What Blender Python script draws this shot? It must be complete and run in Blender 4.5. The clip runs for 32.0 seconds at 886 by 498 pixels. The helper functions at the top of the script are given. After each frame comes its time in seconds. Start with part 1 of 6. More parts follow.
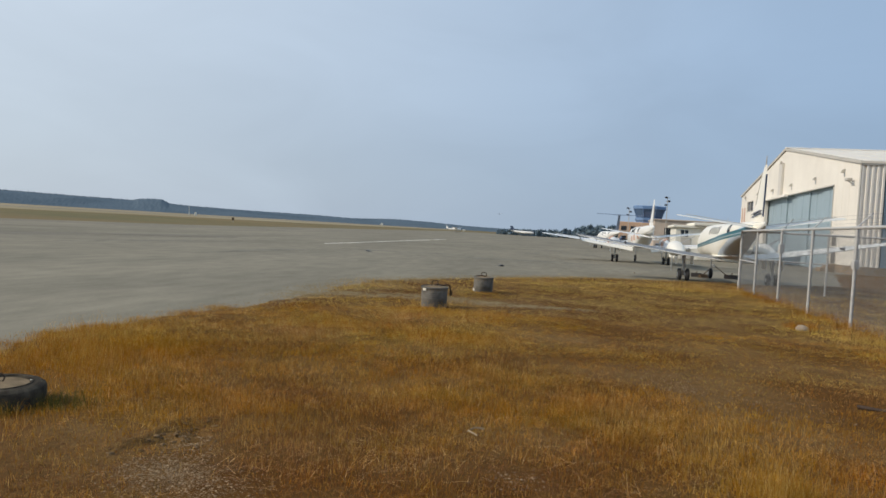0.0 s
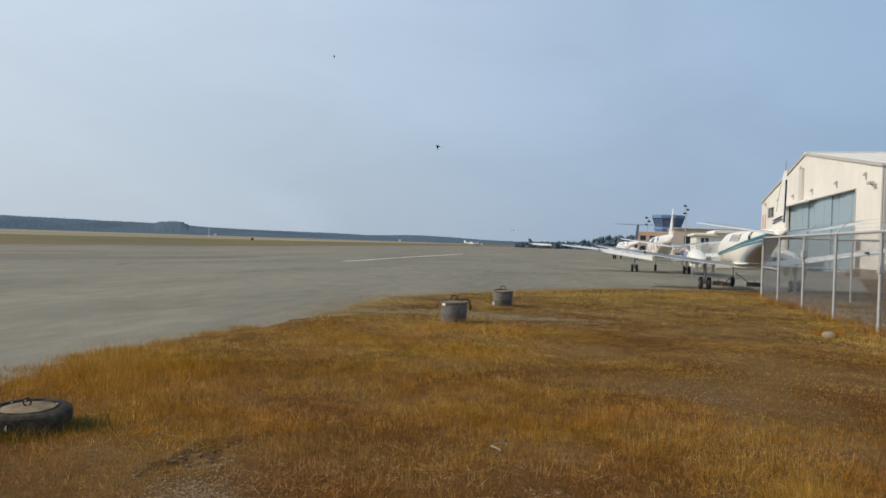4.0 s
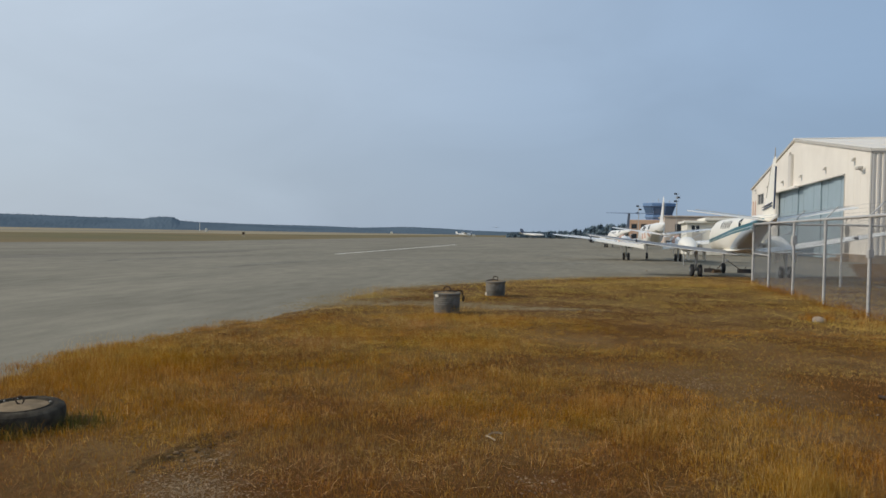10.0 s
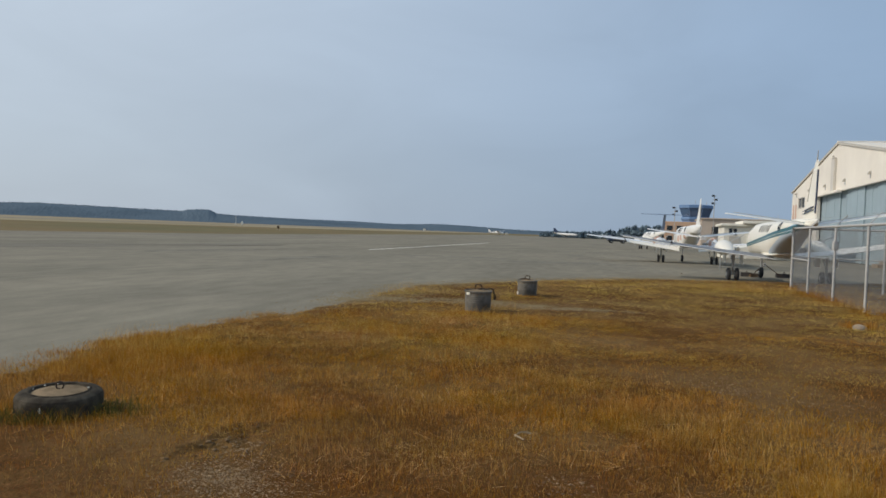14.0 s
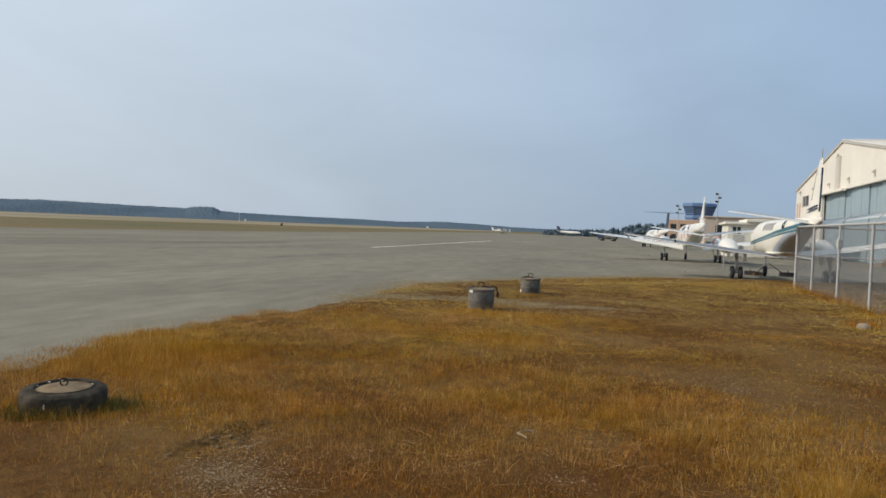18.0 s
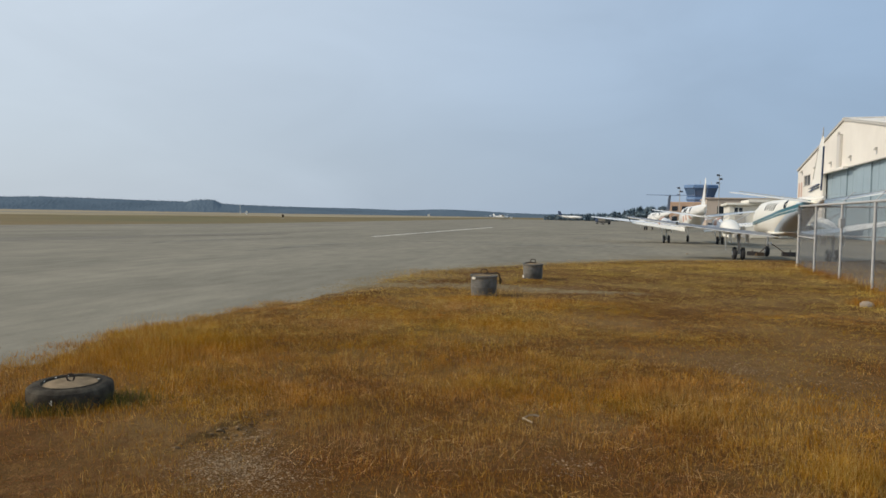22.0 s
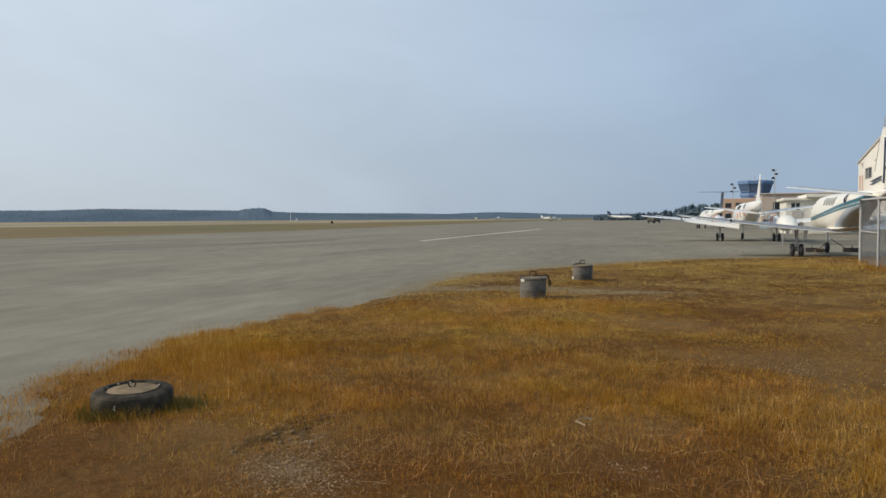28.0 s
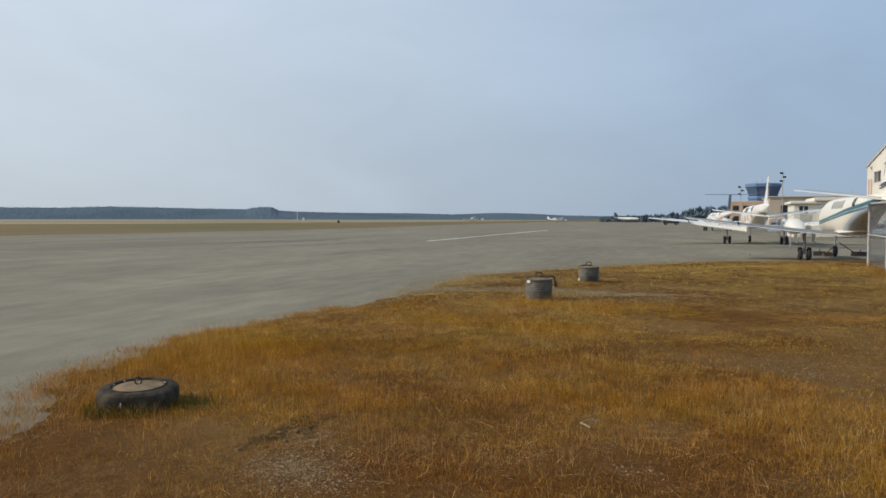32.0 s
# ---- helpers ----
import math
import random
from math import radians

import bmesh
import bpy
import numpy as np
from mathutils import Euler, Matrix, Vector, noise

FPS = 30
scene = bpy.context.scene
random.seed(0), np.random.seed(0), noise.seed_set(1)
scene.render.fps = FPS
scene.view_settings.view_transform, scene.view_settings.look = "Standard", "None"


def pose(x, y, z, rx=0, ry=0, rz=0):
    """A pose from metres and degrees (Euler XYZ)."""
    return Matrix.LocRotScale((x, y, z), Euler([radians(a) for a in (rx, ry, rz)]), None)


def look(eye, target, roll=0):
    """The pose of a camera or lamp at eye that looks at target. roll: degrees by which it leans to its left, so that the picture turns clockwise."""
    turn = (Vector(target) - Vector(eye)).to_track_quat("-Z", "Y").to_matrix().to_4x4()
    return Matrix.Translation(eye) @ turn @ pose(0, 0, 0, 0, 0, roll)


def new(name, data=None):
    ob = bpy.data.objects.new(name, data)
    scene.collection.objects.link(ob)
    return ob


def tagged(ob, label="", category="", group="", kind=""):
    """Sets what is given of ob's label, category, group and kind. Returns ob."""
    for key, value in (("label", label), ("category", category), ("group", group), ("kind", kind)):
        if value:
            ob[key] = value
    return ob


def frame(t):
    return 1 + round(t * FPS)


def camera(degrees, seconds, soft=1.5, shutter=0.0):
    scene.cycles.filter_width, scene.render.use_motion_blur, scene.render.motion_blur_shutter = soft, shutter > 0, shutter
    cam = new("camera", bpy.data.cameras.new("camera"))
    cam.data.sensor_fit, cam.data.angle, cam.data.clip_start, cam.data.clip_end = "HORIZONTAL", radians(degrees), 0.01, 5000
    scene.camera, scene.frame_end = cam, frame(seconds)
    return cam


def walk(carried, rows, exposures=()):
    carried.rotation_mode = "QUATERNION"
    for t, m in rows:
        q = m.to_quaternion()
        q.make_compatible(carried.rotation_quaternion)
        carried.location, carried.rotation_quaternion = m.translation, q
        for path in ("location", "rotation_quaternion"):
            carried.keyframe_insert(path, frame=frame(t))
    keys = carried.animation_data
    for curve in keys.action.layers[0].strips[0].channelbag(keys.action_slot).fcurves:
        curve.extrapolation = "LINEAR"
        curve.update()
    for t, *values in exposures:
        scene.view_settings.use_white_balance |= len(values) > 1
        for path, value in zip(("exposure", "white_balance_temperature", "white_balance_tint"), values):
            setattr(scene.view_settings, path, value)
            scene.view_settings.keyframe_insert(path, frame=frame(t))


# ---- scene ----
EYE = (0.0, 0.0, 1.68)
PATH = [
    (0, 0.00, -1.73, -3.38), (0.5, -0.02, -2.05, -3.36), (1, 0.19, -1.61, -2.58), (1.5, 0.28, -1.22, -2.18), (2, 0.27, -1.78, -2.36),
    (2.5, 0.40, -1.22, -2.02), (3, 0.40, -1.32, -2.08), (3.5, 1.36, -1.14, -1.77), (4, 1.45, -0.59, -1.86), (4.5, 1.46, 0.40, -1.44),
    (6.5, 0.89, 1.07, -1.74), (7, 0.89, 0.52, -1.62), (7.5, 0.87, -0.19, -1.45), (8, 1.23, -0.17, -1.07), (8.5, 1.17, -0.31, -1.02),
    (9, 0.74, -1.22, -0.91), (9.5, 1.06, -1.57, -1.19), (10, 0.79, -1.28, -1.00), (10.5, 1.05, -1.31, -1.07), (11, 1.27, -1.15, -1.01),
    (11.5, 1.38, -1.21, -1.31), (12, 1.38, -1.00, -1.42), (12.5, 1.56, -0.99, -1.61), (13, 1.83, -1.04, -1.63), (13.5, 2.33, -0.92, -1.75),
    (14, 3.44, -1.55, -2.16), (14.5, 1.61, -2.58, -1.89), (16.5, 1.72, -2.48, -1.08), (17, -0.08, -2.36, -0.93), (17.5, 1.52, -1.47, -1.38),
    (18, 3.70, -1.74, -2.27), (18.5, 3.53, -2.02, -1.51), (19, 3.51, -2.19, -1.47), (19.5, 3.27, -2.93, -1.46), (20, 3.27, -2.57, -1.05),
    (20.5, 3.79, -2.26, -1.08), (21, 3.97, -2.37, -1.01), (21.5, 4.00, -2.37, -1.15), (22, 3.80, -2.75, -0.97), (22.5, 3.81, -2.56, -0.78),
    (23, 4.61, -2.58, -0.70), (23.5, 4.84, -1.75, -0.24), (24, 5.62, -2.23, 0.34), (24.5, 5.60, -2.64, 0.83), (25, 5.53, -3.24, 0.91),
    (25.5, 6.33, -2.95, 1.14), (27.5, 7.27, -3.13, 0.51), (28, 7.63, -2.50, 0.39), (28.5, 7.77, -2.21, 0.04), (29, 7.69, -2.06, -0.29),
    (29.5, 7.73, -2.35, -0.57), (30, 8.14, -2.48, -0.43), (30.5, 8.37, -2.59, -0.27), (31, 8.38, -2.41, -0.08), (31.5, 8.62, -2.68, 0.18),
    (32, 8.15, -2.47, -0.08),
]
cam = camera(64.2, 32.0, soft=1.6)
walk(cam, [(t, pose(*EYE, 90 + p, r, y)) for t, y, p, r in PATH],
     [(0, -0.08, 6430, 10), (4.5, -0.08, 6400, 10), (6.8, -0.26, 6330, 10), (14.5, -0.26, 6370, 10), (16.6, 0.02, 6500, 10), (18, -0.08, 6500, 10), (32, -0.09, 6500, 10)])

# ---- light ----
SUN_AZ, SUN_EL = -97.0, 32.0        # degrees right of +y, degrees up
world = bpy.data.worlds.new("sky")
scene.world = world
world.use_nodes = True
wn = world.node_tree
sky = wn.nodes.new("ShaderNodeTexSky")
sky.sky_type = "NISHITA"
sky.sun_disc = False
sky.sun_elevation, sky.sun_rotation = radians(SUN_EL), radians(SUN_AZ)
sky.air_density, sky.dust_density, sky.ozone_density = 1.2, 1.2, 3.2
background = wn.nodes["Background"]
background.inputs["Strength"].default_value = 0.125
haze = wn.nodes.new("ShaderNodeMix")        # summer smoke haze evens out the sky
haze.data_type = "RGBA"
haze.inputs["Factor"].default_value = 0.92
way, apart = wn.nodes.new("ShaderNodeTexCoord"), wn.nodes.new("ShaderNodeSeparateXYZ")
wn.links.new(way.outputs["Generated"], apart.inputs[0])
side, glare = wn.nodes.new("ShaderNodeMapRange"), wn.nodes.new("ShaderNodeMix")
side.interpolation_type = "SMOOTHSTEP"      # the haze is brightest on the sun's side
for socket, v in (("From Min", -0.9), ("From Max", 0.75), ("To Min", 0.0), ("To Max", 1.0)):
    side.inputs[socket].default_value = v
wn.links.new(apart.outputs["X"], side.inputs["Value"])
glare.data_type = "RGBA"
glare.inputs["A"].default_value, glare.inputs["B"].default_value = (5.45, 6.12, 6.8, 1), (2.68, 3.76, 5.25, 1)
wn.links.new(side.outputs[0], glare.inputs["Factor"])
low = wn.nodes.new("ShaderNodeMapRange")      # thicker, duller haze towards the horizon
low.interpolation_type = "SMOOTHSTEP"
for socket, v in (("From Min", 0.0), ("From Max", 0.32), ("To Min", 0.109), ("To Max", 0.129)):
    low.inputs[socket].default_value = v
wn.links.new(apart.outputs["Z"], low.inputs["Value"])
veil, thin_veil, lit = wn.nodes.new("ShaderNodeTexNoise"), wn.nodes.new("ShaderNodeMapRange"), wn.nodes.new("ShaderNodeMath")
spread = wn.nodes.new("ShaderNodeMapping")      # faint veils of high smoke, drawn out along the horizon
spread.inputs["Scale"].default_value = (1.0, 1.0, 2.6)
wn.links.new(way.outputs["Generated"], spread.inputs["Vector"])
wn.links.new(spread.outputs[0], veil.inputs["Vector"])
veil.inputs["Scale"].default_value, veil.inputs["Detail"].default_value, veil.inputs["Distortion"].default_value = 3.2, 4, 0.6
for socket, v in (("From Min", 0.3), ("From Max", 0.7), ("To Min", 0.955), ("To Max", 1.05)):
    thin_veil.inputs[socket].default_value = v
wn.links.new(veil.outputs["Fac"], thin_veil.inputs["Value"])
lit.operation = "MULTIPLY"
wn.links.new(low.outputs[0], lit.inputs[0])
wn.links.new(thin_veil.outputs[0], lit.inputs[1])
wn.links.new(lit.outputs[0], background.inputs["Strength"])
wn.links.new(glare.outputs["Result"], haze.inputs["B"])
wn.links.new(sky.outputs[0], haze.inputs["A"])
wn.links.new(haze.outputs["Result"], background.inputs["Color"])
sun = new("sun", bpy.data.lights.new("sun", "SUN"))
sun.data.energy, sun.data.angle, sun.data.color = 3.0, radians(0.8), (1.0, 0.89, 0.74)
_a, _e = radians(SUN_AZ), radians(SUN_EL)
sun.matrix_basis = look((0, 0, 60), (-math.sin(_a) * math.cos(_e), -math.cos(_a) * math.cos(_e), 60 - math.sin(_e)))


# ---- materials ----
def mat(name, color, rough=0.6, metal=0.0, vary=0.12, scale=3.0, bump=0.0, bump_scale=60.0, island=0.0, second=None, mix=(0.45, 0.6), big=0.4,
        stretch=(1, 1, 1), per_object=0.0, leaf=0.0, spec=0.5, turn=0.0, wide=None):
    """Two scales of noise over a base colour, an optional second colour in patches, relief, and a spread from piece to piece."""
    m = bpy.data.materials.new(name)
    m.use_nodes = True
    n, link = m.node_tree.nodes, m.node_tree.links.new
    shader = n["Principled BSDF"]
    shader.inputs["Roughness"].default_value, shader.inputs["Metallic"].default_value = rough, metal
    shader.inputs["Specular IOR Level"].default_value = spec
    place = n.new("ShaderNodeTexCoord")
    mapping = n.new("ShaderNodeMapping")
    mapping.vector_type = "TEXTURE"
    mapping.inputs["Scale"].default_value = [1 / q for q in stretch]
    mapping.inputs["Rotation"].default_value = (0, 0, radians(turn))
    link(place.outputs["Object"], mapping.inputs["Vector"])

    def noise_at(s, detail):
        tex = n.new("ShaderNodeTexNoise")
        tex.inputs["Scale"].default_value, tex.inputs["Detail"].default_value = s, detail
        link(mapping.outputs[0], tex.inputs["Vector"])
        return tex.outputs["Fac"]

    def ramp(fac, lo, hi, a=0.0, b=1.0):
        r = n.new("ShaderNodeMapRange")
        r.inputs["From Min"].default_value, r.inputs["From Max"].default_value = a, b
        r.inputs["To Min"].default_value, r.inputs["To Max"].default_value = lo, hi
        link(fac, r.inputs["Value"])
        return r.outputs[0]

    base = n.new("ShaderNodeMix")
    base.data_type = "RGBA"
    base.inputs["A"].default_value = (*color, 1)
    base.inputs["B"].default_value = (*(second or color), 1)
    link(ramp(noise_at(big, 5), 0, 1, *mix), base.inputs["Factor"])
    value = n.new("ShaderNodeHueSaturation")
    link(base.outputs["Result"], value.inputs["Color"])
    fine = ramp(noise_at(scale, 8), 1 - vary * 2, 1 + vary * 2)
    if island:
        geo = n.new("ShaderNodeNewGeometry")
        spread = ramp(geo.outputs["Random Per Island"], 1 - island, 1 + island)
    elif per_object:
        info = n.new("ShaderNodeObjectInfo")
        spread = ramp(info.outputs["Random"], 1 - per_object, 1 + per_object)
    else:
        spread = ramp(noise_at(scale * 9, 4), 1 - vary, 1 + vary)
    times = n.new("ShaderNodeMath")
    times.operation = "MULTIPLY"
    link(fine, times.inputs[0])
    link(spread, times.inputs[1])
    shade = times.outputs[0]
    if wide:
        more = n.new("ShaderNodeMath")
        more.operation = "MULTIPLY"
        link(shade, more.inputs[0])
        link(ramp(noise_at(wide[0], 3), 1 - wide[1], 1 + wide[1], 0.32, 0.68), more.inputs[1])
        shade = more.outputs[0]
    link(shade, value.inputs["Value"])
    link(value.outputs[0], shader.inputs["Base Color"])
    if bump:
        b = n.new("ShaderNodeBump")
        b.inputs["Strength"].default_value, b.inputs["Distance"].default_value = bump, 0.02
        link(noise_at(bump_scale, 8), b.inputs["Height"])
        link(b.outputs[0], shader.inputs["Normal"])
    if leaf:
        thin, both = n.new("ShaderNodeBsdfTranslucent"), n.new("ShaderNodeMixShader")
        link(value.outputs[0], thin.inputs["Color"])
        both.inputs["Fac"].default_value = leaf
        link(shader.outputs[0], both.inputs[1])
        link(thin.outputs[0], both.inputs[2])
        link(both.outputs[0], n["Material Output"].inputs["Surface"])
    return m


def grass_mat(name, colours, shares, regional, leaf=0.4):
    """Blades that differ one by one between a few colours, with regions leaning to one or the other."""
    m = bpy.data.materials.new(name)
    m.use_nodes = True
    n, link = m.node_tree.nodes, m.node_tree.links.new
    shader = n["Principled BSDF"]
    shader.inputs["Roughness"].default_value, shader.inputs["Specular IOR Level"].default_value = 0.65, 0.12
    geo, place = n.new("ShaderNodeNewGeometry"), n.new("ShaderNodeTexCoord")
    tex = n.new("ShaderNodeTexNoise")
    tex.inputs["Scale"].default_value, tex.inputs["Detail"].default_value = 0.55, 3
    link(place.outputs["Object"], tex.inputs["Vector"])
    shift = n.new("ShaderNodeMath")
    shift.operation = "MULTIPLY_ADD"
    link(tex.outputs["Fac"], shift.inputs[0])
    shift.inputs[1].default_value, shift.inputs[2].default_value = regional, -0.5 * regional
    total = n.new("ShaderNodeMath")
    total.operation = "ADD"
    link(geo.outputs["Random Per Island"], total.inputs[0])
    link(shift.outputs[0], total.inputs[1])
    ramp = n.new("ShaderNodeValToRGB")
    e = ramp.color_ramp.elements
    e[0].position, e[0].color = shares[0], (*colours[0], 1)
    e[1].position, e[1].color = shares[-1], (*colours[-1], 1)
    for p, c in zip(shares[1:-1], colours[1:-1]):
        e.new(p).color = (*c, 1)
    link(total.outputs[0], ramp.inputs["Fac"])
    tone = n.new("ShaderNodeHueSaturation")         # olive and rust regions, dull and bright clumps
    for size, socket, lo, hi in ((0.7, "Hue", 0.489, 0.508), (4.5, "Value", 0.74, 1.34), (0.45, "Saturation", 1.0, 1.14)):
        region, spread = n.new("ShaderNodeTexNoise"), n.new("ShaderNodeMapRange")
        region.inputs["Scale"].default_value, region.inputs["Detail"].default_value = size, 4
        link(place.outputs["Object"], region.inputs["Vector"])
        link(region.outputs["Fac"], spread.inputs["Value"])
        spread.inputs["From Min"].default_value, spread.inputs["From Max"].default_value = 0.3, 0.7
        spread.inputs["To Min"].default_value, spread.inputs["To Max"].default_value = lo, hi
        link(spread.outputs[0], tone.inputs[socket])
    link(ramp.outputs[0], tone.inputs["Color"])
    link(tone.outputs[0], shader.inputs["Base Color"])
    thin, both = n.new("ShaderNodeBsdfTranslucent"), n.new("ShaderNodeMixShader")
    link(tone.outputs[0], thin.inputs["Color"])
    both.inputs["Fac"].default_value = leaf
    link(shader.outputs[0], both.inputs[1])
    link(thin.outputs[0], both.inputs[2])
    link(both.outputs[0], n["Material Output"].inputs["Surface"])
    return m


M_FIELD = mat("far dry grass", (0.19, 0.142, 0.072), 0.95, scale=0.05, big=0.02, second=(0.145, 0.128, 0.066), vary=0.15, spec=0.05)
M_PALEFIELD = mat("bleached grass", (0.32, 0.265, 0.17), 0.95, scale=0.03, big=0.01, second=(0.27, 0.22, 0.135), vary=0.1, spec=0.05)
M_SOIL = mat("dry soil and thatch", (0.105, 0.048, 0.012), 0.95, scale=14, big=0.5, second=(0.172, 0.10, 0.037), vary=0.3, bump=1.0, bump_scale=40, spec=0.05, mix=(0.42, 0.66))
M_ASPHALT = mat("weathered asphalt", (0.241, 0.216, 0.163), 0.92, scale=2.2, big=0.3, second=(0.2, 0.18, 0.137), vary=0.145, bump=0.25,
                bump_scale=45, stretch=(1, 0.32, 1), turn=-11, mix=(0.38, 0.62), spec=0.05, wide=(0.07, 0.08))
M_STAIN = mat("oil-stained asphalt", (0.178, 0.163, 0.127), 0.88, scale=1.5, big=0.5, second=(0.215, 0.196, 0.15), vary=0.22, spec=0.08)
M_WORNPAVE = mat("dark worn asphalt", (0.195, 0.176, 0.139), 0.92, scale=2.2, big=0.3, second=(0.17, 0.152, 0.12), vary=0.14, bump=0.25, bump_scale=45, stretch=(1, 0.32, 1), turn=-24, spec=0.05)
M_RUNWAY = mat("runway asphalt", (0.20, 0.18, 0.15), 0.9, scale=0.3, big=0.02, spec=0.05)
M_PAINTLINE = mat("worn white line paint", (0.78, 0.74, 0.66), 0.8, vary=0.2, scale=1.5)
M_GRASS = grass_mat("dry grass", ((0.225, 0.0963, 0.0203), (0.36, 0.163, 0.032), (0.453, 0.242, 0.0535), (0.351, 0.224, 0.0541), (0.688, 0.439, 0.173)), (0.0, 0.3, 0.6, 0.8, 1.0), 0.45, 0.3)
# paler, duller blades: the haze over the farther verge is put into these colours
M_GRASSPALE = grass_mat("haze-paled dry grass", ((0.415, 0.259, 0.0756), (0.535, 0.358, 0.109), (0.612, 0.433, 0.137), (0.559, 0.417, 0.129), (0.711, 0.516, 0.187)), (0.0, 0.3, 0.6, 0.8, 1.0), 0.45, 0.3)
M_STRAW = grass_mat("bleached straw", ((0.198, 0.0838, 0.0185), (0.291, 0.125, 0.0258), (0.496, 0.263, 0.0681), (0.725, 0.483, 0.177)), (0.0, 0.5, 0.86, 1.0), 0.6, 0.3)
M_GOLD = grass_mat("golden stalks", ((0.354, 0.193, 0.0579), (0.486, 0.29, 0.0927), (0.667, 0.451, 0.191)), (0.0, 0.55, 1.0), 0.5, 0.3)
M_STRAWPALE = grass_mat("loose straw", ((0.286, 0.151, 0.0505), (0.487, 0.279, 0.0964), (0.756, 0.511, 0.241)), (0.0, 0.5, 1.0), 0.4, 0.3)
M_THATCH = grass_mat("rust-brown thatch", ((0.0476, 0.0154, 0.00508), (0.124, 0.0385, 0.00873), (0.229, 0.0814, 0.0181), (0.476, 0.265, 0.109)), (0.0, 0.4, 0.8, 1.0), 0.5, 0.2)
M_OLIVE = grass_mat("short olive turf", ((0.214, 0.165, 0.0446), (0.331, 0.261, 0.0734), (0.46, 0.371, 0.131)), (0.0, 0.55, 1.0), 0.6)
M_DULL = grass_mat("dull olive grass", ((0.10, 0.075, 0.03), (0.17, 0.135, 0.055), (0.25, 0.20, 0.09)), (0.0, 0.55, 1.0), 0.5)
M_DUST = mat("pale track dust", (0.215, 0.165, 0.09), 0.95, scale=2, vary=0.15, island=0.12, spec=0.05)
M_GREEN = mat("green weeds", (0.10, 0.095, 0.025), 0.8, scale=3, island=0.4, leaf=0.3, spec=0.05)
M_GRAVEL = mat("dusty gravel", (0.265, 0.185, 0.11), 0.95, scale=20, vary=0.25, island=0.4, spec=0.05)
M_CLOD = mat("dry soil clods", (0.17, 0.11, 0.058), 0.95, scale=30, vary=0.3, island=0.3, bump=0.6, spec=0.05)
M_CRUMB = mat("soil crumbs and chaff", (0.225, 0.168, 0.095), 0.95, scale=6, vary=0.2, island=0.3, spec=0.05)
M_STONE = mat("pale gravel", (0.28, 0.225, 0.165), 0.9, scale=20, vary=0.2, bump=0.5, island=0.4, spec=0.05)
M_RUBBER = mat("old tyre rubber", (0.044, 0.036, 0.026), 0.95, scale=14, vary=0.3, second=(0.10, 0.083, 0.06), big=6, mix=(0.46, 0.72), bump=0.5, spec=0.1)
M_TYRE = mat("aircraft tyre", (0.025, 0.025, 0.026), 0.8, scale=10)
M_CONCRETE = mat("rough concrete", (0.26, 0.19, 0.115), 0.95, scale=12, vary=0.25, bump=0.7, second=(0.17, 0.122, 0.072), big=4, spec=0.1)
M_GALV = mat("galvanised steel", (0.46, 0.45, 0.43), 0.6, 0.2, scale=8, vary=0.15)
M_CAN = mat("weathered zinc", (0.17, 0.158, 0.135), 0.65, 0.15, scale=10, vary=0.22, second=(0.095, 0.088, 0.072), big=3, bump=0.2, spec=0.3)
M_RUST = mat("rusty iron", (0.07, 0.045, 0.03), 0.8, 0.4, scale=30, vary=0.3)
M_FENCE = mat("fence wire", (0.17, 0.175, 0.175), 0.6, 0.2, scale=2)
M_WHITE = mat("white aircraft paint", (0.80, 0.78, 0.73), 0.3, scale=1.5, vary=0.03, big=0.6, second=(0.74, 0.72, 0.67))
M_CREAM = mat("cream aircraft paint", (0.80, 0.76, 0.66), 0.32, scale=1.5, vary=0.03)
# blue-grey put into the belly's colour for the hazy shade under the fuselage
M_BELLY = mat("blue-grey belly shade", (0.56, 0.65, 0.74), 0.5, scale=2, vary=0.06)
# grey that puts the shade on the white port wing into its colour
M_WINGGREY = mat("shade-grey wing", (0.20, 0.205, 0.21), 0.6, scale=2, vary=0.1, spec=0.3)
M_TEAL = mat("teal stripe paint", (0.02, 0.13, 0.17), 0.3, scale=3, vary=0.05)
M_NAVY = mat("dark blue paint", (0.03, 0.05, 0.10), 0.35, scale=3, vary=0.08)
M_RED = mat("faded red paint", (0.55, 0.33, 0.24), 0.5, scale=3, vary=0.1)
M_GLASSDARK = mat("dark cabin glass", (0.02, 0.025, 0.03), 0.12, scale=2)
M_STEEL = mat("landing gear metal", (0.45, 0.45, 0.44), 0.4, 0.6, scale=8)
M_DARK = mat("black rubber boot", (0.03, 0.03, 0.032), 0.6, scale=5)
M_WALL = mat("cream metal cladding", (0.79, 0.74, 0.655), 0.6, scale=0.8, vary=0.03, big=0.15, second=(0.74, 0.69, 0.61))
M_DUCT = mat("grey-cream sheet metal", (0.58, 0.545, 0.49), 0.55, scale=1.0, vary=0.05)
M_ROOF = mat("pale metal roof", (0.77, 0.70, 0.59), 0.5, scale=0.6, vary=0.05)
M_TRIM = mat("grey trim", (0.46, 0.43, 0.38), 0.55, scale=1.5, vary=0.08)
M_DOOR = mat("blue-grey hangar door", (0.29, 0.37, 0.415), 0.5, scale=0.9, vary=0.06)
M_ENTRY = mat("dark grey door paint", (0.15, 0.14, 0.125), 0.6, scale=1.5, vary=0.1)
M_PLINTH = mat("stained concrete plinth", (0.27, 0.205, 0.14), 0.92, scale=2.0, vary=0.15, second=(0.2, 0.15, 0.10), big=0.8, bump=0.3, spec=0.1)
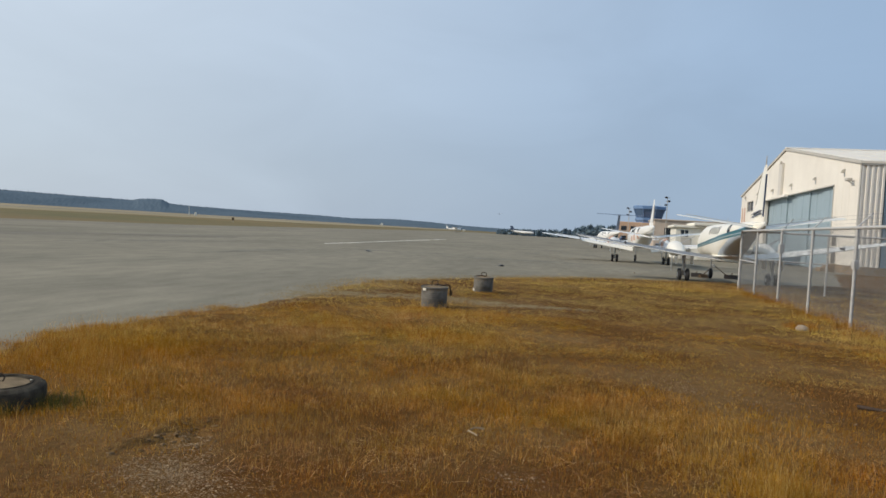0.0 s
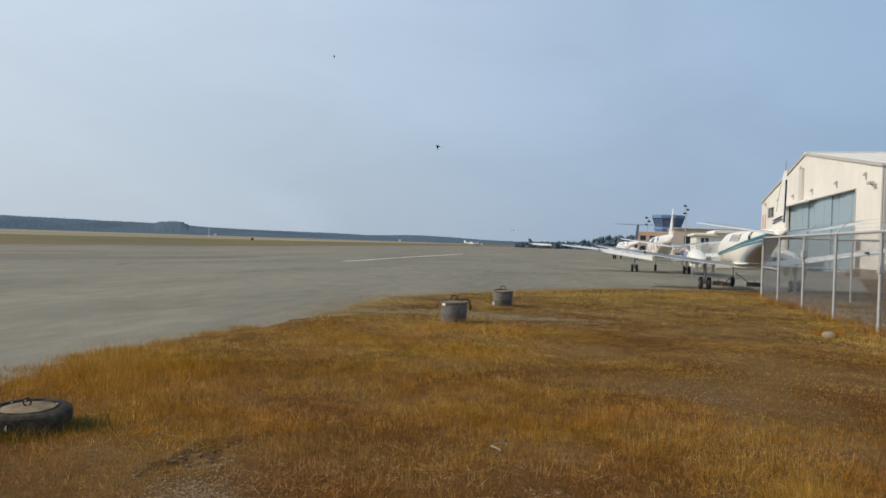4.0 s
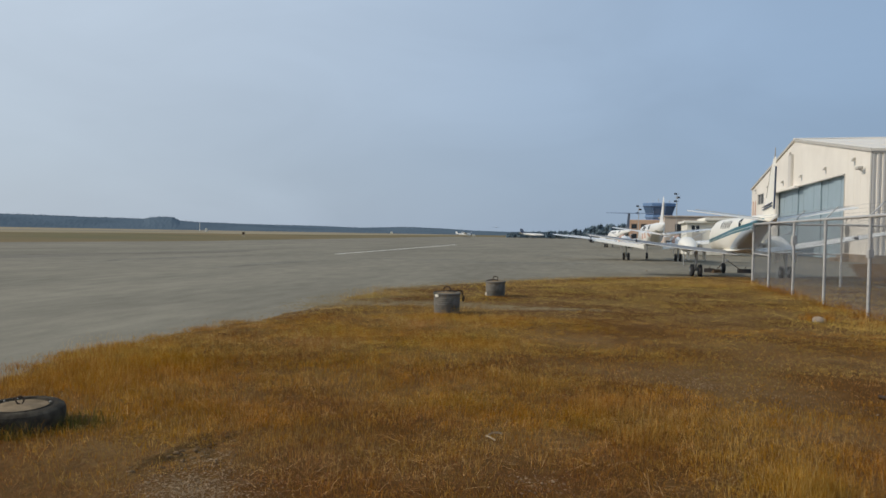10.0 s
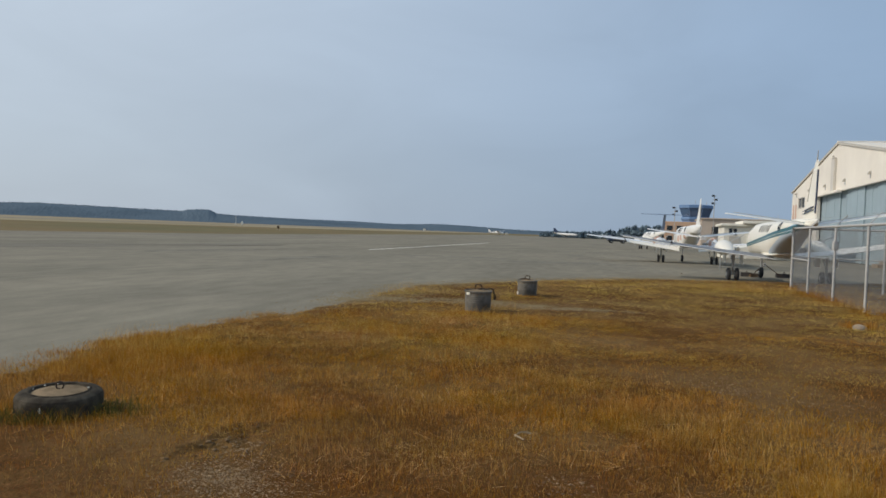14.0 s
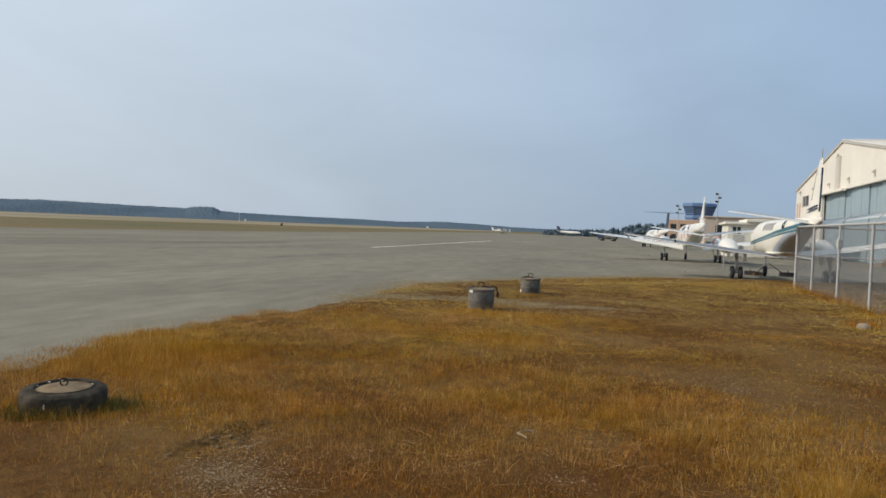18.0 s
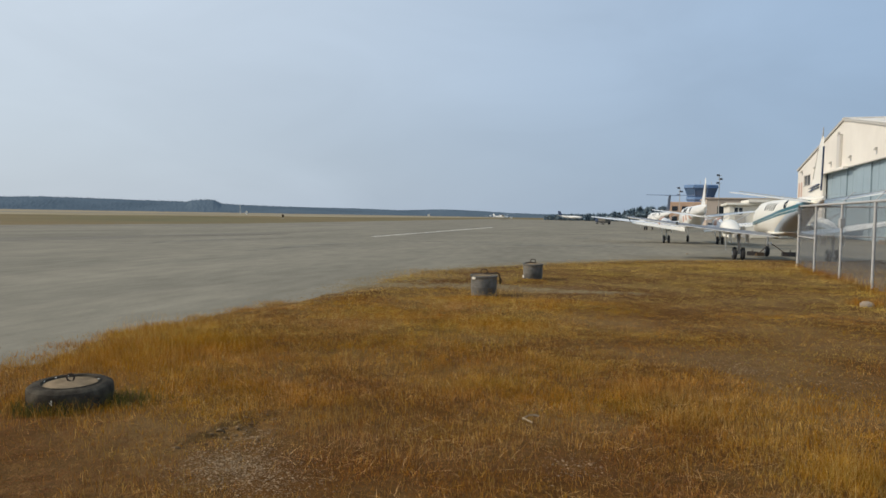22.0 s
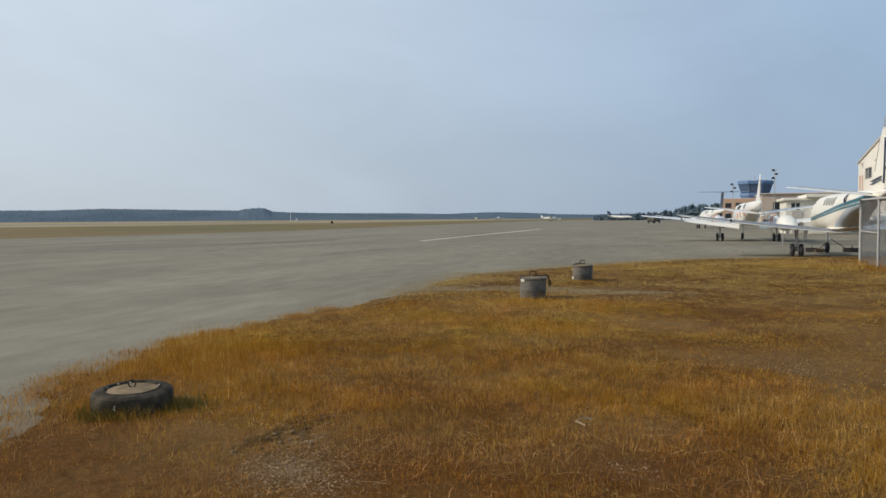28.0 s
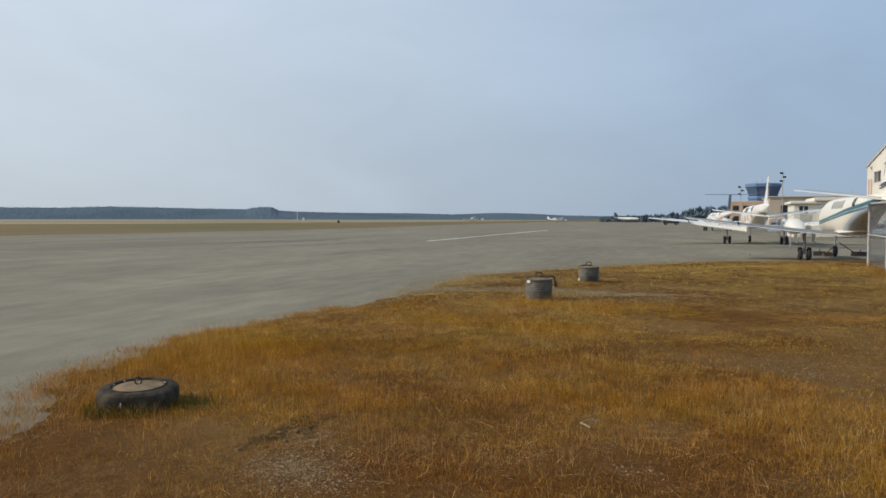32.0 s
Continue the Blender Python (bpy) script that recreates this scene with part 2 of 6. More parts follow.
# tower blue, tan and terracotta: each colour is lightened to carry distance haze
M_TOWERBLUE = mat("blue tower cladding", (0.12, 0.21, 0.37), 0.5, scale=0.5, vary=0.08)
M_TOWERGLASS = mat("tinted tower glass", (0.07, 0.12, 0.21), 0.1, scale=0.4)
M_TAN = mat("tan concrete wall", (0.50, 0.41, 0.33), 0.85, scale=0.6, vary=0.08)
M_ORANGE = mat("terracotta wall", (0.54, 0.35, 0.23), 0.85, scale=0.6, vary=0.08)
M_SHED = mat("white shed cladding", (0.72, 0.69, 0.60), 0.65, scale=1.0, vary=0.06)
# foliage made pale and blue: distance haze is put into both colours
M_TREE = mat("hazed conifer foliage", (0.225, 0.3, 0.35), 0.95, scale=0.08, vary=0.06, island=0.10, leaf=0.5, spec=0.0)
M_HILL = mat("hazed wooded hill", (0.108, 0.143, 0.174), 0.95, scale=0.12, vary=0.08, big=0.01, second=(0.092, 0.124, 0.153), spec=0.0)
M_BIRD = mat("grey-blue swallow plumage", (0.075, 0.085, 0.10), 0.6, scale=30)
M_WHITEBIT = mat("white paper", (0.72, 0.68, 0.58), 0.8, scale=20)
M_SCRAP = mat("weathered paper", (0.33, 0.24, 0.14), 0.85, scale=20)
M_YELLOW = mat("faded orange wood", (0.10, 0.06, 0.028), 0.8, scale=8, vary=0.2)
M_BLACKWOOD = mat("tarred wood", (0.035, 0.03, 0.028), 0.85, scale=8, vary=0.2)


# ---- mesh tools ----
class Shape:
    """Collects vertices and faces of one part."""

    def __init__(self):
        self.v, self.f = [], []

    def add(self, verts, faces):
        k = len(self.v)
        self.v += [tuple(p) for p in verts]
        self.f += [tuple(k + i for i in face) for face in faces]
        return self

    def rings(self, rings, caps=True, closed=True):
        k, n = len(self.v), len(rings[0])
        for ring in rings:
            self.v += [tuple(p) for p in ring]
        for a in range(len(rings) - 1):
            for i in range(n if closed else n - 1):
                j = (i + 1) % n
                self.f.append((k + a * n + i, k + a * n + j, k + (a + 1) * n + j, k + (a + 1) * n + i))
        if caps:
            self.f.append(tuple(k + i for i in reversed(range(n))))
            self.f.append(tuple(k + (len(rings) - 1) * n + i for i in range(n)))
        return self

    def rod(self, p, q, r, r2=None, n=8, caps=True):
        p, q = Vector(p), Vector(q)
        turn = (q - p).to_track_quat("Z", "Y")
        out = []
        for c, rad in ((p, r), (q, r if r2 is None else r2)):
            out.append([c + turn @ Vector((rad * math.cos(2 * math.pi * i / n), rad * math.sin(2 * math.pi * i / n), 0)) for i in range(n)])
        return self.rings(out, caps)

    def lathe(self, centre, axis, profile, n=20, caps=True):
        """profile: (along the axis, radius)."""
        c, turn = Vector(centre), Vector(axis).to_track_quat("Z", "Y")
        return self.rings([[c + turn @ Vector((r * math.cos(2 * math.pi * i / n), r * math.sin(2 * math.pi * i / n), h)) for i in range(n)]
                           for h, r in profile], caps)

    def box(self, lo, hi, edge=0.0, m=None):
        """A box with chamfered edges."""
        lo, hi = Vector(lo), Vector(hi)
        e = min(edge, min(hi - lo) * 0.3)
        if e <= 0:
            pts = [Vector((x, y, z)) for z in (lo.z, hi.z) for y in (lo.y, hi.y) for x in (lo.x, hi.x)]
            faces = [(0, 2, 3, 1), (4, 5, 7, 6), (0, 1, 5, 4), (2, 6, 7, 3), (0, 4, 6, 2), (1, 3, 7, 5)]
        else:
            ring = lambda z, s: [Vector((x, y, z)) for x, y in (
                (lo.x + s + e, lo.y + s), (hi.x - s - e, lo.y + s), (hi.x - s, lo.y + s + e), (hi.x - s, hi.y - s - e),
                (hi.x - s - e, hi.y - s), (lo.x + s + e, hi.y - s), (lo.x + s, hi.y - s - e), (lo.x + s, lo.y + s + e))]
            sub = Shape().rings([ring(lo.z, e), ring(lo.z + e, 0), ring(hi.z - e, 0), ring(hi.z, e)])
            pts, faces = [Vector(p) for p in sub.v], sub.f
        return self.add([m @ p for p in pts] if m else pts, faces)

    def prism(self, outline, y0, y1, axis="y"):
        """An outline of (a, z) pairs, drawn out along x or y."""
        put = (lambda a, z, d: (a, d, z)) if axis == "y" else ((lambda a, z, d: (d, a, z)) if axis == "x" else (lambda a, z, d: (a, z, d)))
        return self.rings([[put(a, z, y0) for a, z in outline], [put(a, z, y1) for a, z in outline]])


def mesh_of(name, shape, material, smooth=0.0):
    data = bpy.data.meshes.new(name)
    data.from_pydata(shape.v, [], shape.f)
    bm = bmesh.new()
    bm.from_mesh(data)
    bmesh.ops.recalc_face_normals(bm, faces=bm.faces)
    bm.to_mesh(data)
    bm.free()
    data.materials.append(material)
    if smooth:
        data.polygons.foreach_set("use_smooth", [True] * len(data.polygons))
        data.set_sharp_from_angle(angle=radians(smooth))
    return data


def part(name, shape, material, parent, label="", smooth=0.0, at=None, kind=""):
    ob = new(name, mesh_of(name, shape, material, smooth))
    ob.parent = parent
    if at is not None:
        ob.matrix_basis = at
    return tagged(ob, label, kind=kind)


def thing(name, m, label, category, group="", kind=""):
    ob = new(name)
    ob.matrix_basis = m
    return tagged(ob, label, category, group, kind)


def solid(name, shape, material, label, category="", smooth=0.0, at=None, group="", kind=""):
    ob = new(name, mesh_of(name, shape, material, smooth))
    if at is not None:
        ob.matrix_basis = at
    return tagged(ob, label, category, group, kind)


def fast_mesh(name, verts, tris, material):
    """A large mesh of triangles out of arrays."""
    data = bpy.data.meshes.new(name)
    data.vertices.add(len(verts))
    data.vertices.foreach_set("co", np.asarray(verts, np.float32).ravel())
    data.loops.add(len(tris) * 3)
    data.loops.foreach_set("vertex_index", np.asarray(tris, np.int32).ravel())
    data.polygons.add(len(tris))
    data.polygons.foreach_set("loop_start", np.arange(0, len(tris) * 3, 3, dtype=np.int32))
    data.update(calc_edges=True)
    data.materials.append(material)
    return data


rng = np.random.default_rng(7)


def wobble(x, y, s, seed=0.0):
    """A cheap smooth pattern between -1 and 1 over arrays of places."""
    a = np.sin(x * s + seed) * np.cos(y * s * 1.3 - seed * 2) + np.sin((x + y) * s * 0.7 + 1.7 + seed) + np.sin((x * 0.6 - y) * s * 1.9 + seed * 3)
    return a / 3


def vnoise(x, y, s, seed=0.0):
    """Smooth random hills between -1 and 1, about 1 / s metres apart."""
    x, y = x * s + seed * 17.3, y * s - seed * 9.1
    i, j = np.floor(x), np.floor(y)
    u, v = x - i, y - j
    u, v = u * u * (3 - 2 * u), v * v * (3 - 2 * v)
    h = lambda a, b: (np.sin(a * 127.1 + b * 311.7 + seed * 74.7) * 43758.5453) % 1.0
    low, high = h(i, j) * (1 - u) + h(i + 1, j) * u, h(i, j + 1) * (1 - u) + h(i + 1, j + 1) * u
    return 2 * (low * (1 - v) + high * v) - 1


# ---- ground ----
EDGE = [(-3.2, -12), (-3.4, 1.5), (-4.2, 4.9), (-5.1, 6.9), (-5.15, 8.2), (-4.85, 9.6), (-4.25, 11.5), (-3.85, 13.1), (-3.0, 15.4), (-2.6, 18.2), (-2.2, 20.6),
        (0.6, 24.2), (5.2, 28.4), (10.2, 30.3), (13.5, 30.6), (19, 33.5), (23.5, 42), (28, 50.3), (30, 51.0), (60, 44.3), (60, -12)]
EDGE_A = np.array(EDGE, float)


def inside(x, y):
    """Metres inside the edge of the grass (negative outside)."""
    best = np.full(x.shape, 1e9)
    odd = np.zeros(x.shape, bool)
    for (ax, ay), (bx, by) in zip(EDGE_A, np.roll(EDGE_A, -1, 0)):
        dx, dy = bx - ax, by - ay
        k = np.clip(((x - ax) * dx + (y - ay) * dy) / (dx * dx + dy * dy), 0, 1)
        best = np.minimum(best, np.hypot(x - ax - k * dx, y - ay - k * dy))
        if ay != by:
            odd ^= ((ay > y) != (by > y)) & (x < ax + (y - ay) / dy * dx)
    return np.where(odd, best, -best) + 0.22 * wobble(x, y, 1.3) + 0.12 * wobble(x, y, 4.1, 1.0) + 0.07 * wobble(x, y, 13.0, 0.4)


def rut_rim(x, y):
    """Where the low bank stands that bounds the bare rut."""
    return np.interp(y, [3.4, 4.69, 5.08, 5.6], [-2.45, -2.14, -1.97, -1.88]) + 0.09 * vnoise(x, y, 3.0, 5.0) + 0.05 * vnoise(x, y, 9.0, 6.0)


def verge_height(x, y):
    d = inside(x, y)
    rise = np.clip(d / 1.1 + 0.25, 0, 1)
    u = x - rut_rim(x, y)
    ends = np.clip((y - 4.4) / 0.4, 0, 1) * np.clip((5.8 - y) / 0.5, 0, 1)
    bank = np.clip(u / 0.12 + 0.5, 0, 1) * np.exp(-np.maximum(u, 0) / 0.5) * ends
    crest = np.exp(-(u / 0.16) ** 2) * ends * (0.6 + 0.4 * vnoise(x, y, 6.0, 3.3))
    rough = 0.020 * vnoise(x, y, 9.0, 0.7) + 0.016 * vnoise(x, y, 19.0, 2.1) + 0.010 * vnoise(x, y, 37.0, 0.2)
    z = (-0.025 + 0.075 * rise + rise * (0.018 * wobble(x, y, 1.4, 2.0) + 0.012 * vnoise(x, y, 2.5, 0.5) + 0.006 * vnoise(x, y, 8.0, 1.1))
         + np.clip(1.4 * bank, 0, 1) * rough - 0.036 * bank + 0.03 * crest)
    return np.where(d > 1.0, np.maximum(z, 0.008), z)


ground = solid("ground", Shape().rings([[(r * math.cos(a), r * math.sin(a), -0.08) for a in [2 * math.pi * i / 48 for i in range(48)]] for r in (4800, 20)], False)
               .add([(20 * math.cos(2 * math.pi * i / 48), 20 * math.sin(2 * math.pi * i / 48), -0.08) for i in range(48)], [tuple(range(48))]), M_FIELD,
               "flat airfield ground under dry yellow grass", kind="structure")
# the paved apron, with its left edge along the field
apron = solid("apron", Shape().prism([(-130, -60), (-95, -60), (-50.4, 59.4), (-43.4, 77.2), (-35, 100.5), (4, 400), (60, 400), (120, 330), (160, 60), (130, -60)][1:], -0.07, 0.0, "z"),
              M_ASPHALT, "weathered grey asphalt apron with streaks and stains", kind="structure")
far_field = solid("far_field", Shape().prism([(-300, 20), (-205, 110), (-148, 175), (-117, 208), (-99, 284), (-64, 340), (10, 700), (60, 1500), (-900, 1500), (-1200, 20)], -0.075, -0.06, "z"),
                  M_PALEFIELD, "pale bleached grass beyond the near strip", kind="structure")
runway = solid("runway", Shape().prism([(-330, -60), (-290, -60), (120, 1500), (80, 1500)], -0.09, -0.055, "z"), M_RUNWAY, "long asphalt runway beyond the grass strip", kind="structure")
marking = solid("line_marking", Shape().prism([(-8.7, 52), (-8.48, 52), (0.58, 104), (0.28, 104)], 0.0, 0.004, "z"), M_PAINTLINE, "worn white painted line on the apron", kind="structure")

def stain(x, y, rx, ry, turn, material=M_STAIN, label="dark oil stain on the asphalt", top=0.004):
    ring = []
    for i in range(18):
        q = 2 * math.pi * i / 18
        k = 1 + 0.25 * math.sin(3 * q + x) + 0.15 * math.sin(5 * q + y)
        c, n_ = math.cos(radians(turn)), math.sin(radians(turn))
        ring.append((x + c * rx * k * math.cos(q) - n_ * ry * k * math.sin(q), y + n_ * rx * k * math.cos(q) + c * ry * k * math.sin(q)))
    solid("asphalt_stain", Shape().prism(ring, 0.0, top, "z"), material, label, kind="structure")


for spot in ((9.5, 71, 2.2, 1.2, 20), (13.2, 62, 1.5, 0.8, 60), (7.6, 58, 2.5, 0.5, 75), (-16, 40, 6, 0.7, 70), (-9, 36, 5, 0.6, 75), (4.0, 42, 5.5, 1.0, 10), (-2, 45, 4, 0.8, 5)):
    stain(*spot)
for i, spot in enumerate(((-25.6, 37.0, 8.5, 2.2, 60), (-19.6, 50.0, 8.0, 1.7, 63), (-35.0, 24.5, 7.0, 2.0, 57))):
    stain(*spot, M_WORNPAVE, "broad darker patch worn into the asphalt", 0.003 + 0.005 * i)
gx, gy = np.meshgrid(np.concatenate([np.arange(-6.5, -2.6, 0.07), np.arange(-2.6, -0.6, 0.03), np.arange(-0.6, 5, 0.07), np.arange(5, 60.1, 0.3)]),
                     np.concatenate([np.arange(-12, 2.5, 0.3), np.arange(2.5, 3.7, 0.06), np.arange(3.7, 5.8, 0.03), np.arange(5.8, 9, 0.06), np.arange(9, 31.6, 0.2), np.arange(31.6, 52.2, 0.4)]), indexing="ij")
gz = verge_height(gx, gy)
gi = inside(gx, gy)
idx = np.arange(gx.size).reshape(gx.shape)
keep = (np.maximum.reduce([gi[:-1, :-1], gi[1:, :-1], gi[1:, 1:], gi[:-1, 1:]]) > -0.25)
quad = [q[keep] for q in (idx[:-1, :-1], idx[1:, :-1], idx[1:, 1:], idx[:-1, 1:])]
vt = np.concatenate([np.stack([quad[0], quad[1], quad[2]], 1), np.stack([quad[0], quad[2], quad[3]], 1)])
verge_data = fast_mesh("verge", np.stack([gx.ravel(), gy.ravel(), gz.ravel()], 1), vt, M_SOIL)
verge_data.polygons.foreach_set("use_smooth", [True] * len(verge_data.polygons))
verge = tagged(new("verge", verge_data), "uneven strip of dry soil and brown grass thatch", kind="structure")


# ---- dry grass ----
TALL = [(2.3, 4.55, 0.3, 0.6), (1.55, 6.5, 0.55, 0.42), (0.2, 10.3, 0.8, 0.4), (-3.6, 7.7, 1.0, 0.6), (-4.12, 5.85, 0.3, 0.4), (-2.75, 6.6, 0.45, 0.3), (8.1, 13.0, 1.3, 0.9), (4.2, 23.6, 2.6, 0.45), (8.5, 24.5, 2.5, 0.7),
        (-1.6, 10.6, 0.9, 0.35), (0.1, 13.3, 1.2, 0.4), (-2.0, 18.0, 1.2, 0.7), (9.6, 19.5, 1.0, 0.8), (-4.6, 9.0, 0.8, 0.6), (3.3, 4.6, 0.35, 0.35), (9.0, 16, 0.9, 0.9), (-0.5, 14.2, 0.3, 0.3), (0.7, 18.3, 0.3, 0.3)]
BARE = [(-1.62, 4.4, 0.42, 1.0), (2.66, 8.2, 0.8, 0.7), (3.5, 7.2, 1.1, 0.6), (1.9, 15.8, 1.3, 0.8), (-1.0, 17.2, 1.2, 0.6), (2.4, 10.4, 1.2, 0.4), (-1.25, 4.1, 0.4, 0.9), (4.5, 9.5, 1.5, 0.5),
        (-1.72, 5.0, 0.24, 0.9), (0.75, 15.7, 0.7, 0.8), (0.6, 4.6, 0.28, 0.7), (2.75, 7.8, 0.35, 0.9), (0.5, 14.4, 0.45, 0.8), (1.8, 18.45, 0.45, 0.8)]
SPARSE = [(-3.3, 4.5, 1.0, 0.92), (-2.75, 3.9, 0.9, 0.95), (-2.6, 4.9, 0.55, 0.8), (-3.5, 5.25, 0.4, 0.8), (-0.9, 4.7, 0.6, 0.6), (0.2, 4.4, 0.8, 0.55), (-0.6, 5.5, 0.7, 0.5), (-0.2, 3.8, 0.7, 0.7), (0.9, 3.7, 0.6, 0.5), (1.2, 4.4, 0.5, 0.3), (-1.5, 5.5, 0.4, 0.5)]
WORN = [(3.2, 8.4, 1.5, 1.0), (4.7, 10.6, 2.0, 1.0), (5.6, 13.0, 2.0, 1.0), (3.2, 12.0, 1.7, 0.9), (6.4, 8.5, 1.5, 0.9), (4.8, 6.6, 1.0, 0.8), (1.9, 11.0, 1.0, 0.9), (1.6, 9.6, 0.6, 0.6)]
TRACK = [(-2.9, 16.1, 0.6, 0.9), (-2.1, 16.3, 0.6, 0.95), (-1.3, 16.3, 0.6, 0.9), (-0.5, 16.3, 0.6, 0.85), (0.3, 16.1, 0.55, 0.85), (1.1, 15.8, 0.5, 0.95), (1.8, 15.6, 0.45, 0.95), (2.5, 15.5, 0.4, 0.8), (3.2, 15.4, 0.35, 0.5)]
GREENISH = [(-4.1, 8.3, 0.9, 0.6), (-4.6, 9.6, 0.8, 0.5), (6.9, 18.6, 1.5, 0.9), (6.8, 15.0, 1.2, 0.8), (5.2, 12.6, 1.2, 0.7), (7.6, 21.5, 1.8, 0.9), (6.0, 24.5, 1.6, 0.7), (3.4, 8.6, 1.3, 0.6), (5.0, 11.0, 1.8, 0.6), (5.8, 9.0, 1.3, 0.5), (-1.0, 9.0, 1.8, 0.6), (0.5, 7.4, 1.2, 0.5), (-2.5, 9.2, 1.2, 0.45), (2.0, 9.8, 1.5, 0.6), (-0.6, 11.8, 1.5, 0.6), (-2.2, 6.9, 0.8, 0.4), (0.9, 6.0, 0.8, 0.4), (4.5, 11.5, 1.6, 0.5), (1.5, 17.7, 1.5, 0.8), (4.6, 17, 2.2, 0.8), (5.6, 13.8, 1.6, 0.8), (4, 20.5, 2, 0.7), (6.5, 22.5, 2.5, 0.8), (8, 18, 1.8, 0.7), (1.5, 21.2, 2.0, 0.5), (2.6, 13.2, 1.3, 0.5), (6.6, 11, 1.3, 0.6), (-1, 17.5, 1.0, 0.6), (1.2, 8.6, 0.8, 0.5), (1.6, 6.2, 0.5, 0.4), (0.2, 12.2, 0.9, 0.5)]


def patches(x, y, spots, flat=1.0):
    out = np.zeros(x.shape)
    for px, py, r, s in spots:
        out = np.maximum(out, s * np.exp(-(((x - px) / r) ** 2 + ((y - py) / (r * flat)) ** 2)))
    return out


def blades(name, count, near, far, spread, tall, width, lean, label, material, upright=True, weight=None, edge=0.02, area=None):
    """Blades thrown over the strip, thinning out with distance; each is a bent, tapering leaf."""
    n = int(count * 2.6)
    r = near * (far / near) ** rng.random(n)
    a = np.radians(rng.uniform(-44, spread, n))
    x, y = r * np.sin(a), r * np.cos(a)
    if area:
        x, y = rng.uniform(area[0], area[1], n), rng.uniform(area[2], area[3], n)
        r = np.full(n, 12.0)
        y = np.where((np.hypot(x, y) > 2.9) & (np.abs(np.arctan2(x, y)) < 0.77), -100.0, y)
    t = patches(x, y, TALL)
    b = patches(x, y, BARE + TRACK)
    clump = np.clip(0.5 + 0.38 * vnoise(x, y, 1.7, 0.3) + 0.34 * vnoise(x, y, 6.0, 2.2), 0.05, 1.1)
    odds = np.clip((0.28 + 0.5 * clump + 0.6 * t) * (1 - 1.0 * np.clip(1.5 * b, 0, 1)) * (1 - patches(x, y, SPARSE)) * np.clip(np.where(y < 12, 0.35, 0.12) + inside(x, y) / (0.7 + 0.05 * y), 0, 1), 0, 1) if weight is None else weight(x, y)
    if weight is None and not area:
        odds = odds * (1 - 0.65 * np.clip((6.2 - y) / 1.4, 0, 1) * (1 - np.clip(1.5 * t, 0, 1)))
    ok = (inside(x, y) > edge) & (rng.random(n) < odds)
    x, y, t, r, clump = [q[ok][:count] for q in (x, y, t, r, clump)]
    n = len(x)
    h = tall * (0.35 + 0.5 * clump + 1.5 * t) * rng.uniform(0.5, 1.25, n) * (1 - 0.6 * patches(x, y, WORN))
    w = width * (0.95 + 0.075 * r) * rng.uniform(0.7, 1.4, n)
    face = rng.uniform(0, 2 * np.pi, n)
    tip = rng.uniform(0, 2 * np.pi, n)
    k = lean * rng.uniform(0.3, 1.6, n)
    base = np.stack([x, y, verge_height(x, y) - 0.004], 1)
    side = np.stack([np.cos(face), np.sin(face), np.zeros(n)], 1) * w[:, None]
    over = np.stack([np.cos(tip) * k, np.sin(tip) * k, np.zeros(n)], 1) * h[:, None]
    up = np.zeros((n, 3))
    up[:, 2] = h
    drop = 1.0 if upright else 0.22
    verts = np.stack([base - side, base + side, base + over * 0.4 + up * 0.6 * drop + side * 0.7, base + over * 0.4 + up * 0.6 * drop - side * 0.7, base + over + up * drop], 1).reshape(-1, 3)
    k0 = np.arange(n)[:, None] * 5
    tris = np.concatenate([k0 + [0, 1, 2], k0 + [0, 2, 3], k0 + [3, 2, 4]])
    ob = new(name, fast_mesh(name, verts, tris, material))
    return tagged(ob, label, "grass", kind="stuff")


flat_weight = lambda x, y: np.clip(0.48 + 0.45 * vnoise(x, y, 2.3, 4.0) - 0.9 * patches(x, y, BARE + TRACK) - 0.5 * patches(x, y, SPARSE), 0, 1) * np.clip(0.2 + inside(x, y) / 0.9, 0, 1) * (1 - 0.6 * np.clip((6.0 - y) / 1.0, 0, 1))
blades("bleached_grass", 120000, 9.5, 33, 44, 0.05, 0.0011, 0.6, "dry grass towards the apron, paled for distance haze", M_GRASSPALE)
blades("dry_grass", 235000, 2.9, 14, 44, 0.095, 0.00085, 0.5, "short dry grass, brown and gold, on the verge", M_GRASS)
blades("matted_grass", 80000, 2.9, 14.5, 44, 0.13, 0.0010, 1.2, "bleached straw lying flat on the soil", M_STRAW, upright=False, weight=flat_weight)
# lying straw in the same colours, paled for haze
blades("flattened_straw", 90000, 10, 33, 44, 0.10, 0.0023, 1.2, "bleached straw lying flat on the soil", M_GRASSPALE, upright=False, weight=flat_weight)
blades("trodden_grass", 16000, 1, 2, 0, 0.07, 0.0026, 0.7, "short trodden dry grass on the open verge", M_GRASS, area=(-4, 9, -11.5, 6))
blades("verge_grass", 16000, 1, 2, 0, 0.09, 0.0026, 0.7, "dry grass on the verge beyond the fence", M_GRASSPALE, area=(4, 40, -11.5, 30))
blades("hangar_grass", 20000, 1, 2, 0, 0.13, 0.0060, 0.6, "dull olive grass between fence and hangar", M_DULL, area=(12, 44, 27, 51))
blades("tall_grass", 34000, 3.0, 32, 44, 0.19, 0.0008, 0.25, "tall golden grass stalks in tufts", M_GOLD, weight=lambda x, y: np.clip(1.3 * patches(x, y, TALL) - 0.12, 0, 0.9))
